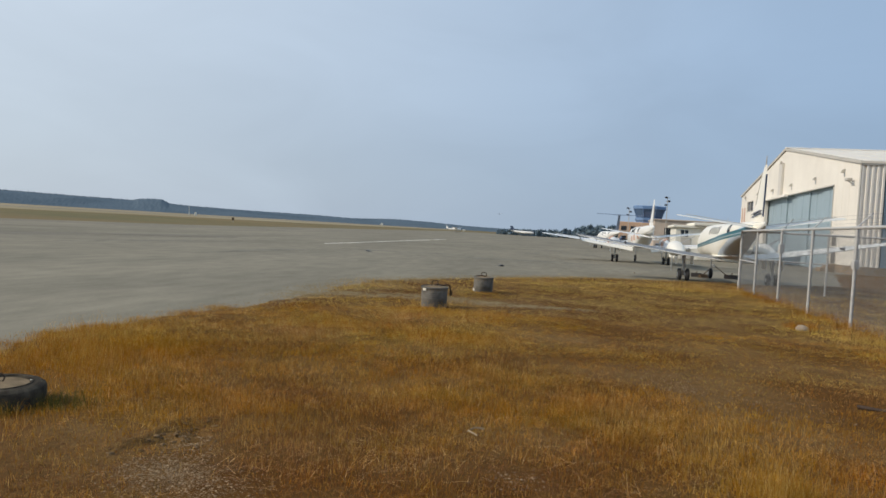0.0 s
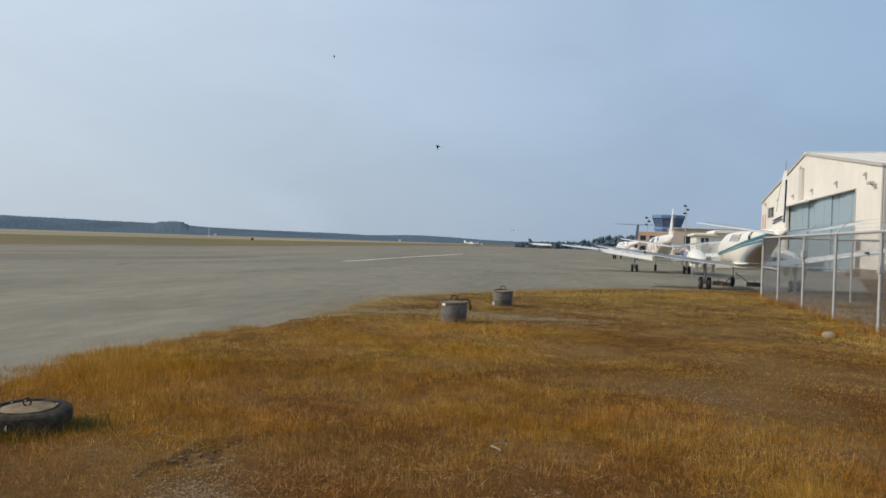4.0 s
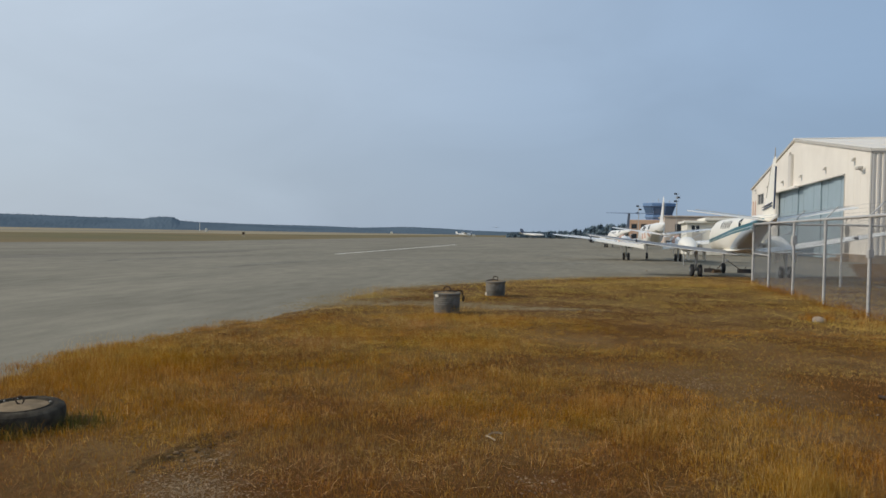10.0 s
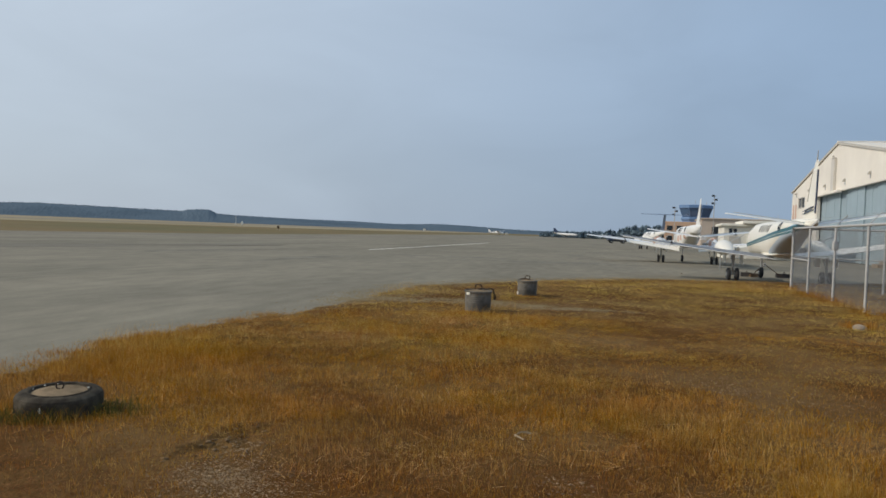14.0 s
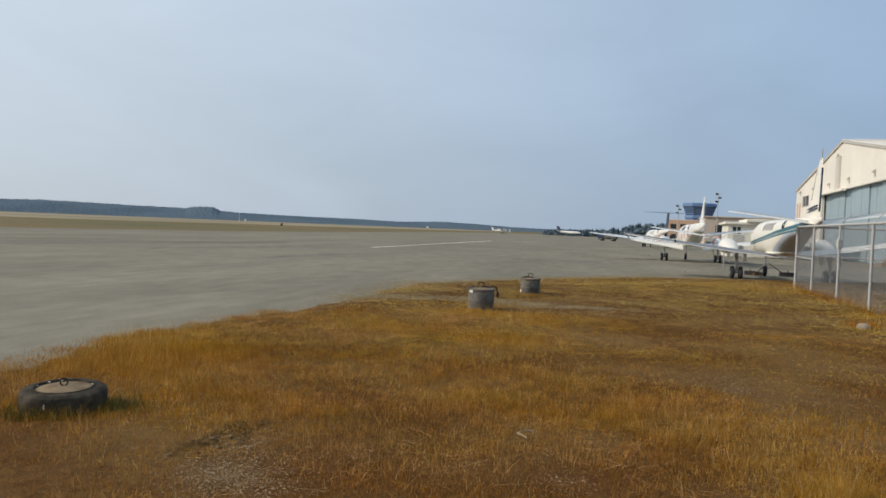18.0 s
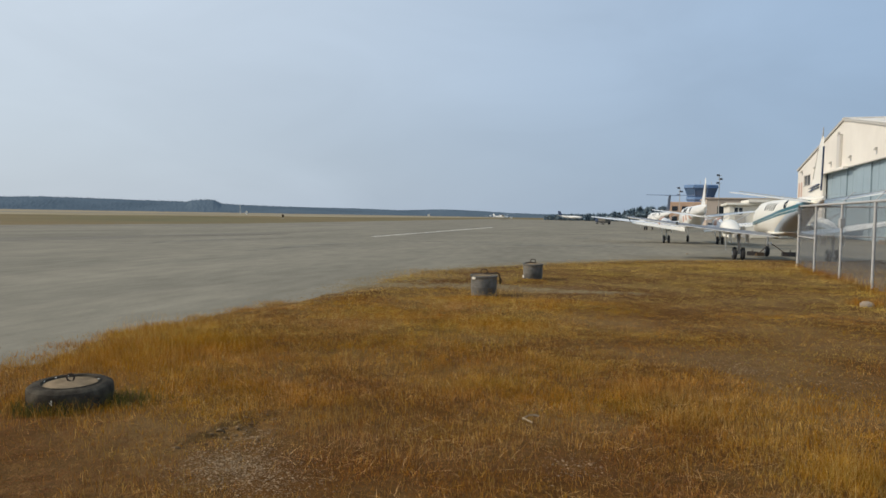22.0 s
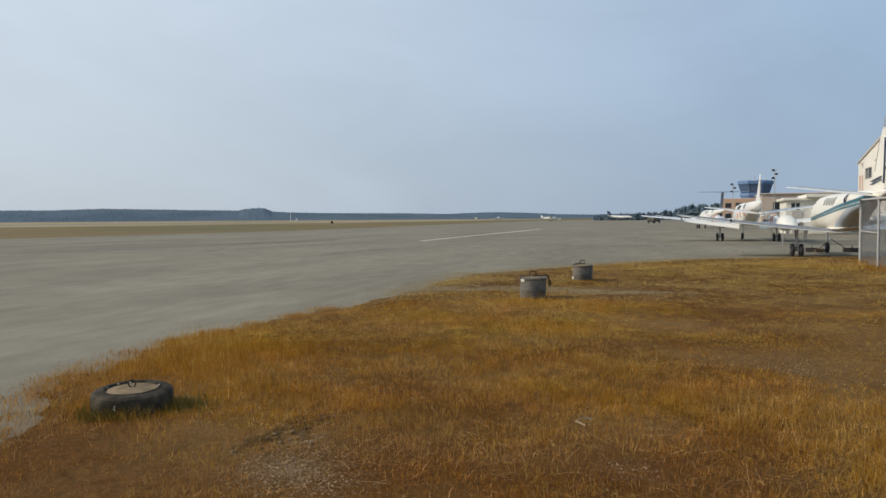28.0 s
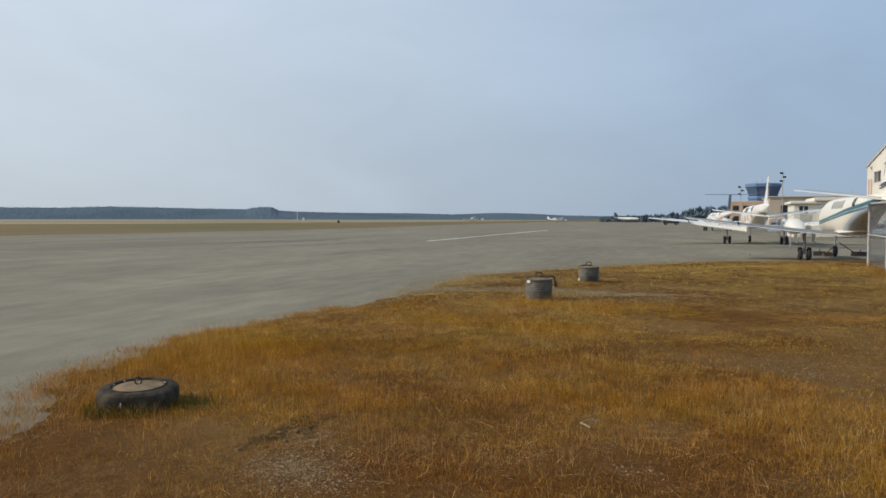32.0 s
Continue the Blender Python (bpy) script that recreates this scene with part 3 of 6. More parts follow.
blades("stray_stalks", 36000, 3.0, 16, 44, 0.20, 0.0006, 0.22, "single tall dry stalks standing out of the grass", M_GOLD,
       weight=lambda x, y: np.clip(0.35 + 0.5 * vnoise(x, y, 1.2, 1.0) - patches(x, y, BARE + TRACK + WORN) - 0.6 * patches(x, y, SPARSE), 0.02, 1) * np.clip(inside(x, y) / 0.5, 0, 1) * (1 - 0.6 * np.clip((6.0 - y) / 1.0, 0, 1)))
blades("rust_thatch", 120000, 2.9, 8, 44, 0.10, 0.0008, 1.3, "dark rust-brown thatch trodden flat", M_THATCH, upright=False,
       weight=lambda x, y: np.clip(0.6 * np.clip((6.2 - y) / 1.2, 0, 1) + 1.4 * patches(x, y, SPARSE) + 0.8 * patches(x, y, [(1.0, 4.0, 0.7, 0.9), (-1.2, 5.9, 0.6, 0.7), (-0.3, 6.6, 0.6, 0.5)]) - 0.9 * patches(x, y, BARE + TRACK), 0, 1))
blades("olive_turf", 100000, 4.5, 29, 44, 0.075, 0.0009, 0.5, "short olive-green turf in patches", M_OLIVE, weight=lambda x, y: np.clip(1.1 * patches(x, y, GREENISH, 0.7) - 0.1 - patches(x, y, TRACK), 0, 0.9))
blades("loose_straw", 14000, 2.9, 9, 44, 0.26, 0.0013, 1.4, "loose pale straws lying criss-cross", M_STRAWPALE, upright=False, weight=lambda x, y: np.clip(0.5 + 0.4 * wobble(x, y, 1.9, 0.6) - 0.8 * patches(x, y, BARE) - 0.6 * patches(x, y, SPARSE), 0, 1))
blades("edge_weeds", 11000, 3.5, 30, 30, 0.07, 0.0010, 0.7, "sparse weeds creeping onto the asphalt edge", M_GRASS, edge=-0.9,
       weight=lambda x, y: np.where(inside(x, y) < 0.35, np.where((y < 7.2) | (inside(x, y) > -0.4), 1.0, 0.25) * np.clip(0.9 + 1.0 * inside(x, y), 0, 0.9) * (0.4 + 0.6 * (wobble(x, y, 7.0, 1.0) > 0)), 0))


def tufts(name, spots, count, tall, width, lean, label, material):
    """Thick tufts round given places: (x, y, spread)."""
    pick = rng.integers(0, len(spots), count)
    c = np.array(spots)[pick]
    x, y = c[:, 0] + rng.normal(0, 1, count) * c[:, 2], c[:, 1] + rng.normal(0, 1, count) * c[:, 2]
    h, w = tall * rng.uniform(0.35, 1.2, count), width * rng.uniform(0.7, 1.4, count)
    face, tip, k = rng.uniform(0, 6.28, count), rng.uniform(0, 6.28, count), lean * rng.uniform(0.2, 1.6, count)
    base = np.stack([x, y, verge_height(x, y) - 0.004], 1)
    side = np.stack([np.cos(face), np.sin(face), 0 * x], 1) * w[:, None]
    over = np.stack([np.cos(tip) * k, np.sin(tip) * k, 0 * x], 1) * h[:, None]
    up = np.stack([0 * x, 0 * x, h], 1)
    verts = np.stack([base - side, base + side, base + over * 0.4 + up * 0.6 + side * 0.7, base + over * 0.4 + up * 0.6 - side * 0.7, base + over + up], 1).reshape(-1, 3)
    k0 = np.arange(count)[:, None] * 5
    tagged(new(name, fast_mesh(name, verts, np.concatenate([k0 + [0, 1, 2], k0 + [0, 2, 3], k0 + [3, 2, 4]]), material)), label, "grass", kind="stuff")


tufts("green_weeds", [(-3.13, 5.75, 0.07), (-3.1, 5.62, 0.08), (-3.3, 5.40, 0.06), (-3.55, 5.34, 0.06), (-3.8, 5.42, 0.05), (-3.0, 5.72, 0.1), (-3.65, 5.33, 0.05), (-3.42, 5.35, 0.05), (-2.9, 5.75, 0.1)], 680, 0.13, 0.002, 0.6, "green weeds growing round the tyre", M_GREEN)
tufts("bucket_grass", [(-0.3, 14.2, 0.08), (-0.1, 14.14, 0.08), (0.1, 14.2, 0.08), (0.98, 18.2, 0.08), (1.15, 18.14, 0.08), (1.32, 18.2, 0.08)], 260, 0.06, 0.003, 0.6, "dry tufts at the foot of the buckets", M_GRASS)
tufts("edge_grass", [(-4.0, 4.3, 0.16), (-4.25, 4.9, 0.16), (-4.5, 5.4, 0.16), (-4.75, 5.9, 0.17), (-4.95, 6.4, 0.17), (-5.05, 6.9, 0.17), (-5.1, 7.5, 0.17), (-5.1, 8.2, 0.17), (-4.95, 9.0, 0.17), (-4.8, 9.8, 0.17),
                     (-4.5, 10.7, 0.17), (-4.2, 11.6, 0.18), (-3.95, 12.6, 0.18)], 6500, 0.085, 0.0017, 0.7, "ragged dry grass along the asphalt edge", M_GRASS)
tufts("tyre_grass", [(-3.75, 5.36, 0.08), (-3.5, 5.30, 0.08), (-3.3, 5.36, 0.08), (-3.9, 5.55, 0.08), (-3.15, 5.5, 0.08), (-4.0, 5.7, 0.08), (-3.96, 5.6, 0.07)], 420, 0.13, 0.0014, 0.6, "dry grass blades in front of the tyre", M_GRASS)
tufts("fence_weeds", [(10.8, 25.2, 0.25), (10.4, 23.3, 0.25), (9.9, 20.6, 0.25), (9.4, 17.9, 0.25), (8.85, 15.1, 0.22), (7.5, 14.4, 0.2), (9.1, 16.4, 0.3), (9.6, 19.2, 0.3), (10.1, 22, 0.3), (8.5, 13.6, 0.4)], 3600, 0.18, 0.003, 0.5, "dry weeds along the fence line", M_STRAW)


def pebbles():
    n = 17000
    spots = np.array([(s[0], s[1], s[2]) for s in BARE])
    pick = rng.choice(len(spots), n, p=[0.36, 0.06, 0.08, 0.07, 0.03, 0.05, 0.10, 0.04, 0.07, 0.04, 0.04, 0.04, 0.01, 0.01])
    x = spots[pick, 0] + rng.normal(0, 0.5, n) * spots[pick, 2]
    y = spots[pick, 1] + rng.normal(0, 0.5, n) * spots[pick, 2]
    r = 0.0017 * np.exp(np.clip(rng.normal(0, 0.85, n), -1.5, 2.0)) * (0.7 + 0.06 * y) + 0.0012
    z = verge_height(x, y)
    octa = np.array([(1, 0, 0), (-1, 0, 0), (0, 1, 0), (0, -1, 0), (0, 0, 0.45), (0, 0, -0.5)])
    verts = octa[None] * r[:, None, None] * rng.uniform(0.6, 1.4, (n, 6, 1)) + np.stack([x, y, z], 1)[:, None, :]
    k0 = np.arange(n)[:, None] * 6
    tris = np.concatenate([k0 + f for f in ([0, 2, 4], [2, 1, 4], [1, 3, 4], [3, 0, 4], [2, 0, 5], [1, 2, 5], [3, 1, 5], [0, 3, 5])])
    tagged(new("gravel", fast_mesh("gravel", verts.reshape(-1, 3), tris, M_GRAVEL)), "pale gravel and pebbles in bare soil", "gravel", kind="stuff")


pebbles()


def soil_clods():
    """Crumbled clods of dry soil along the bank of the bare rut."""
    n = 46
    k = rng.random(n)
    y = 4.6 + 1.0 * k + rng.normal(0, 0.05, n)
    x = rut_rim(np.full(n, -2.0), y) + np.abs(rng.normal(0.05, 0.12, n))
    r = 0.008 * np.exp(rng.normal(0, 0.5, n)) + 0.002
    z = verge_height(x, y)
    ball = np.array([(math.cos(a) * c, math.sin(a) * c, h) for c, h in ((0.8, -0.3), (1.0, 0.15), (0.55, 0.5)) for a in [2 * math.pi * i / 6 for i in range(6)]])
    verts = ball[None] * r[:, None, None] * rng.uniform(0.65, 1.35, (n, 18, 1)) * np.array([1.5, 1, 1]) + np.stack([x, y, z + 0.002], 1)[:, None, :]
    faces = [(6 * l + i, 6 * l + (i + 1) % 6, 6 * l + 6 + (i + 1) % 6) for l in range(2) for i in range(6)] + [(6 * l + i, 6 * l + 6 + (i + 1) % 6, 6 * l + 6 + i) for l in range(2) for i in range(6)] + [(12, 12 + i, 13 + i) for i in range(1, 5)]
    k0 = np.arange(n)[:, None] * 18
    tris = np.concatenate([k0 + list(f) for f in faces])
    tagged(new("soil_clods", fast_mesh("soil_clods", verts.reshape(-1, 3), tris, M_CLOD)), "crumbled clods of dry brown soil", "soil", kind="stuff")


soil_clods()


def edge_dirt():
    """Crumbs of soil and chaff that thin out over the asphalt."""
    n = 300000
    r = 3.3 * (32 / 3.3) ** rng.random(n)
    a = np.radians(rng.uniform(-50, 40, n))
    x, y = r * np.sin(a), r * np.cos(a)
    d = inside(x, y)
    ok = (d > -3.0) & (d < np.where(y < 12, 0.3, 0.6)) & (rng.random(n) < np.exp(np.minimum(d - 0.1, 0) / np.where(y < 7, 0.55, 0.26 + 0.022 * y)) * (0.55 + 0.45 * wobble(x, y, 3.0, 0.9)))
    x, y, r, d = x[ok], y[ok], r[ok], d[ok]
    n = len(x)
    z = np.maximum(verge_height(x, y), 0.0) + 0.002
    w = (0.0022 + 0.0007 * r) * np.exp(rng.normal(0, 0.4, n)) * np.clip(1 + 0.45 * d, 0.4, 1)
    q = rng.uniform(0, 6.28, n)
    ring = [np.stack([x + w * np.cos(q + k * 1.57) * (1 if k % 2 else 0.6), y + w * np.sin(q + k * 1.57) * (1 if k % 2 else 0.6), z - 0.004], 1) for k in range(4)]
    top = np.stack([x, y, z + w * 0.5], 1)
    k0 = np.arange(n)[:, None] * 5
    tris = np.concatenate([k0 + f for f in ([0, 1, 4], [1, 2, 4], [2, 3, 4], [3, 0, 4])])
    tagged(new("edge_dirt", fast_mesh("edge_dirt", np.stack(ring + [top], 1).reshape(-1, 3), tris, M_CRUMB)), "crumbs of soil and chaff along the asphalt edge", "dirt", kind="stuff")


edge_dirt()


def track_dust():
    """Flat flakes of pale dust over the bare track and the thin far edge of the grass."""
    n = 260000
    x, y = rng.uniform(-4.2, 12, n), rng.uniform(12.5, 31, n)
    d = inside(x, y)
    far = np.clip(1 - np.abs(d - 0.2) / 1.3, 0, 1) * (y > 15) * 0.8
    ok = (rng.random(n) < np.maximum(1.8 * patches(x, y, TRACK) - 0.2, 0.6 * far) * (0.65 + 0.35 * wobble(x, y, 5.0, 0.4))) & (d > -1.5)
    x, y = x[ok], y[ok]
    n = len(x)
    z = np.maximum(verge_height(x, y), 0.0) + 0.003
    w = 0.022 * np.exp(rng.normal(0, 0.35, n))
    q = rng.uniform(0, 6.28, n)
    ring = [np.stack([x + w * np.cos(q + k * 1.57) * (1.3 if k % 2 else 0.8), y + w * np.sin(q + k * 1.57) * (1.3 if k % 2 else 0.8), z - 0.005], 1) for k in range(4)]
    k0 = np.arange(n)[:, None] * 5
    tris = np.concatenate([k0 + f for f in ([0, 1, 4], [1, 2, 4], [2, 3, 4], [3, 0, 4])])
    tagged(new("track_dust", fast_mesh("track_dust", np.stack(ring + [np.stack([x, y, z + 0.006], 1)], 1).reshape(-1, 3), tris, M_DUST)), "pale dusty dirt track through the grass", "dirt", kind="stuff")


track_dust()


# ---- hangar ----
def hangar():
    W, D, EAVE, RIDGE, T = 44.9, 56.0, 8.2, 11.85, 0.3
    top = lambda y: EAVE + (RIDGE - EAVE) * (1 - abs(y - W / 2) / (W / 2))
    h = thing("hangar", pose(30.3, 51.8, 0, 0, 0, -12.62), "large cream metal hangar with a wide gable and blue-grey sliding doors", "hangar")
    DY0, DY1, DZ = 6.0, 30.5, 7.02
    # the gable wall in pieces round the door opening and the window
    WY0, WY1, WZ0, WZ1 = 37.3, 41.0, 6.1, 7.25
    part("gable_panel", Shape().prism([(0, 0), (DY0, 0), (DY0, top(DY0)), (0, EAVE)], 0, T, "x"), M_WALL, h)
    part("gable_panel", Shape().prism([(DY0, DZ), (W / 2, DZ), (W / 2, RIDGE), (DY0, top(DY0))], 0, T, "x"), M_WALL, h)
    part("gable_panel", Shape().prism([(W / 2, DZ), (DY1, DZ), (DY1, top(DY1)), (W / 2, RIDGE)], 0, T, "x"), M_WALL, h)
    part("gable_panel", Shape().prism([(DY1, 0), (WY0, 0), (WY0, top(WY0)), (DY1, top(DY1))], 0, T, "x"), M_WALL, h)
    part("gable_panel", Shape().prism([(WY0, 0), (WY1, 0), (WY1, WZ0), (WY0, WZ0)], 0, T, "x"), M_WALL, h)
    part("gable_panel", Shape().prism([(WY0, WZ1), (WY1, WZ1), (WY1, top(WY1)), (WY0, top(WY0))], 0, T, "x"), M_WALL, h)
    part("gable_panel", Shape().prism([(WY1, 0), (W, 0), (W, EAVE), (WY1, top(WY1))], 0, T, "x"), M_WALL, h)
    part("window_pane", Shape().box((0.12, WY0, WZ0), (0.16, WY1, WZ1)), M_GLASSDARK, h, "dark upper window")
    part("window_frame", Shape().box((-0.04, WY0, WZ0 - 0.1), (0.1, WY1, WZ0)).box((-0.04, WY0, WZ1), (0.1, WY1, WZ1 + 0.1)).box((-0.04, (WY0 + WY1) / 2 - .05, WZ0), (0.1, (WY0 + WY1) / 2 + .05, WZ1)), M_TRIM, h)
    # vertical ribs of the cladding
    for i in range(int(W / 1.5) + 1):
        y = 0.75 + i * 1.5
        if y < W and not (DY0 - 0.1 < y < DY1 + 0.1) and not (WY0 < y < WY1):
            part("cladding_rib", Shape().box((-0.01, y - 0.02, 0.05), (-0.002, y + 0.03, top(y) - 0.12)), M_WALL, h)
    # sliding door leaves, behind the header
    n = 6
    step = (DY1 - DY0) / n
    for i in range(n):
        x = 0.34 + 0.13 * (i % 2)
        leaf = part("door_leaf", Shape().box((x, DY0 + i * step - (3.0 if i == 0 else 0.15), 0.04), (x + 0.12, DY0 + (i + 1) * step + (4.0 if i == n - 1 else 0.15), DZ + 0.4), 0.02), M_DOOR, h)
        part("stiffener", Shape().box((x - 0.02, DY0 + (i + .5) * step - .05, 0.3), (x, DY0 + (i + .5) * step + .05, DZ)).box((x - 0.02, DY0 + i * step, 3.2), (x, DY0 + (i + 1) * step - 0.1, 3.3)), M_DOOR, leaf)
    part("door_header", Shape().box((-0.05, DY0 - 0.1, DZ - 0.04), (-0.002, 20.4, DZ + 0.05), 0.01), M_TRIM, h)
    part("tail_door_sill", Shape().box((-0.42, 20.4, DZ - 0.16), (-0.002, DY1 + 0.2, DZ + 0.1), 0.02), M_WALL, h, "boxed sill below the tail slot")
    part("door_jamb", Shape().box((-0.05, DY0 - 0.12, 0), (-0.002, DY0 - 0.004, DZ - 0.045), 0.01), M_TRIM, h)
    entry = part("entry_door", Shape().box((-0.03, 4.27, 0.66), (-0.002, 5.47, 2.95), 0.008), M_ENTRY, h, "dark grey personnel door")
    part("door_frame", Shape().box((-0.06, 4.19, 0.64), (-0.032, 4.27, 3.03)).box((-0.06, 5.47, 0.64), (-0.032, 5.55, 3.03)).box((-0.06, 4.27, 2.955), (-0.032, 5.47, 3.03)).box((-0.045, 4.27, 1.98), (-0.031, 5.47, 2.05)), M_WALL, entry)
    part("door_handle", Shape().rod((-0.09, 5.34, 1.62), (-0.09, 5.18, 1.62), 0.015, n=6).rod((-0.09, 5.34, 1.62), (-0.03, 5.34, 1.62), 0.012, n=6), M_STEEL, entry)
    # stained concrete plinth under the cladding, and the step before the small door
    part("plinth", Shape().box((-0.075, -0.16, 0.002), (-0.012, DY0 - 0.13, 0.62), 0.01), M_PLINTH, h, "stained brown concrete plinth")
    part("plinth", Shape().box((-0.075, DY1 + 0.02, 0.002), (-0.012, W, 0.62), 0.01), M_PLINTH, h, "stained brown concrete plinth")
    part("plinth", Shape().box((-0.012, -0.19, 0.002), (D, -0.125, 0.62), 0.01), M_PLINTH, h, "stained brown concrete plinth")
    part("door_step", Shape().box((-1.1, 4.1, 0.002), (-0.08, 5.6, 0.3), 0.015).box((-0.6, 4.1, 0.3), (-0.08, 5.6, 0.6), 0.015), M_PLINTH, h, "concrete steps")
    # the duct above the door, with its lamp
    part("duct", Shape().box((-0.28, 22.8, DZ + 0.11), (-0.002, 23.9, 10.45), 0.03), M_DUCT, h, "boxed tail slot housing above the door")
    part("duct_cap", Shape().box((-0.3, 22.78, 10.455), (-0.002, 23.92, 10.5), 0.02), M_TRIM, h)
    part("duct_lamp", Shape().lathe((-0.25, 23.3, 10.505), (0, 0, 1), [(0, 0.12), (0.2, 0.12), (0.3, 0.06)], 10), M_TRIM, h)
    for y in (42.1, 34.6, 27.1, 19.3, 11.2, 3.6):
        lamp = part("wall_lamp", Shape().prism([(-0.3, 7.82), (-0.05, 7.82), (-0.05, 8.08), (-0.16, 8.08)], y - 0.12, y + 0.12), M_TRIM, h, "grey wall-pack floodlight")
        part("lamp_bracket", Shape().box((-0.05, y - 0.1, 7.5), (-0.002, y + 0.1, 8.1)), M_STEEL, lamp)
    cam_box = part("security_camera", Shape().box((-0.55, 1.15, 6.98), (-0.18, 1.75, 7.2), 0.03), M_TRIM, h, "grey security camera under the eave")
    part("camera_arm", Shape().rod((-0.4, 1.3, 6.98), (-0.02, 1.2, 6.7), 0.05), M_STEEL, cam_box)
    # side wall toward the fence: corrugated end panel, then darker sliding doors
    prof = []
    for i in range(9):
        prof += [(0.0 + i * 0.18, 0.0 if i % 2 else -0.09), (0.13 + i * 0.18, 0.0 if i % 2 else -0.09)]
    part("corrugated_panel", Shape().rings([[(x, y - 0.02, z) for x, y in prof] + [(x, 0.2, z) for x, y in reversed(prof)] for z in (0.0, EAVE - 0.06)]), M_WALL, h, "corrugated cream end panel")
    for i in range(6):
        part("side_door", Shape().box((1.72 + i * 8.9, 0.1 + 0.1 * (i % 2), 0.03), (1.72 + (i + 1) * 8.9, 0.25 + 0.1 * (i % 2), EAVE - 0.16), 0.02), M_DOOR, h)
    part("side_fascia", Shape().box((-0.06, -0.16, EAVE - 0.15), (D, -0.115, EAVE + 0.0), 0.01), M_TRIM, h)
    part("corner_trim", Shape().box((-0.05, -0.13, 0.63), (-0.012, 0.12, EAVE - 0.1), 0.008), M_TRIM, h)
    part("far_side_wall", Shape().box((T + .01, W - 0.3, 0), (D, W, EAVE)), M_WALL, h)
    part("rear_wall", Shape().prism([(0.3, 0), (W - .3, 0), (W - .3, EAVE), (W / 2, RIDGE), (0.3, EAVE)], D - 0.3, D, "x"), M_WALL, h)
    for s in (0, 1):
        y0, y1 = (-0.2, W / 2) if s == 0 else (W + 0.2, W / 2)
        z0 = EAVE - 0.2 * (RIDGE - EAVE) / (W / 2)
        part("roof", Shape().prism([(y0, z0 + 0.02), (y1, RIDGE + 0.02), (y1, RIDGE + 0.2), (y0, z0 + 0.2)], -0.1, D + 0.3, "x"), M_ROOF, h, "pale ribbed metal roof slope")
        part("rake_trim", Shape().prism([(y0, z0 - 0.04), (y1, RIDGE - 0.04), (y1, RIDGE + 0.22), (y0, z0 + 0.22)], -0.135, -0.105, "x"), M_TRIM, h)
        for i in range(28):
            x = 0.6 + i * 2.0
            part("roof_rib", Shape().prism([(y0, z0 + 0.2), (y1, RIDGE + 0.2), (y1, RIDGE + 0.225), (y0, z0 + 0.225)], x, x + 0.06, "x"), M_ROOF, h)
    part("ridge_cap", Shape().prism([(W / 2 - 0.4, RIDGE + 0.17), (W / 2, RIDGE + 0.3), (W / 2 + 0.4, RIDGE + 0.17)], -0.136, D + 0.3, "x"), M_ROOF, h)
    for y in (41.9, 43.4):
        part("wall_sign", Shape().box((-0.03, y, 3.9), (-0.012, y + 0.65, 6.6), 0.005), M_RED, h, "faded red sign panel")
    return h


hangar()


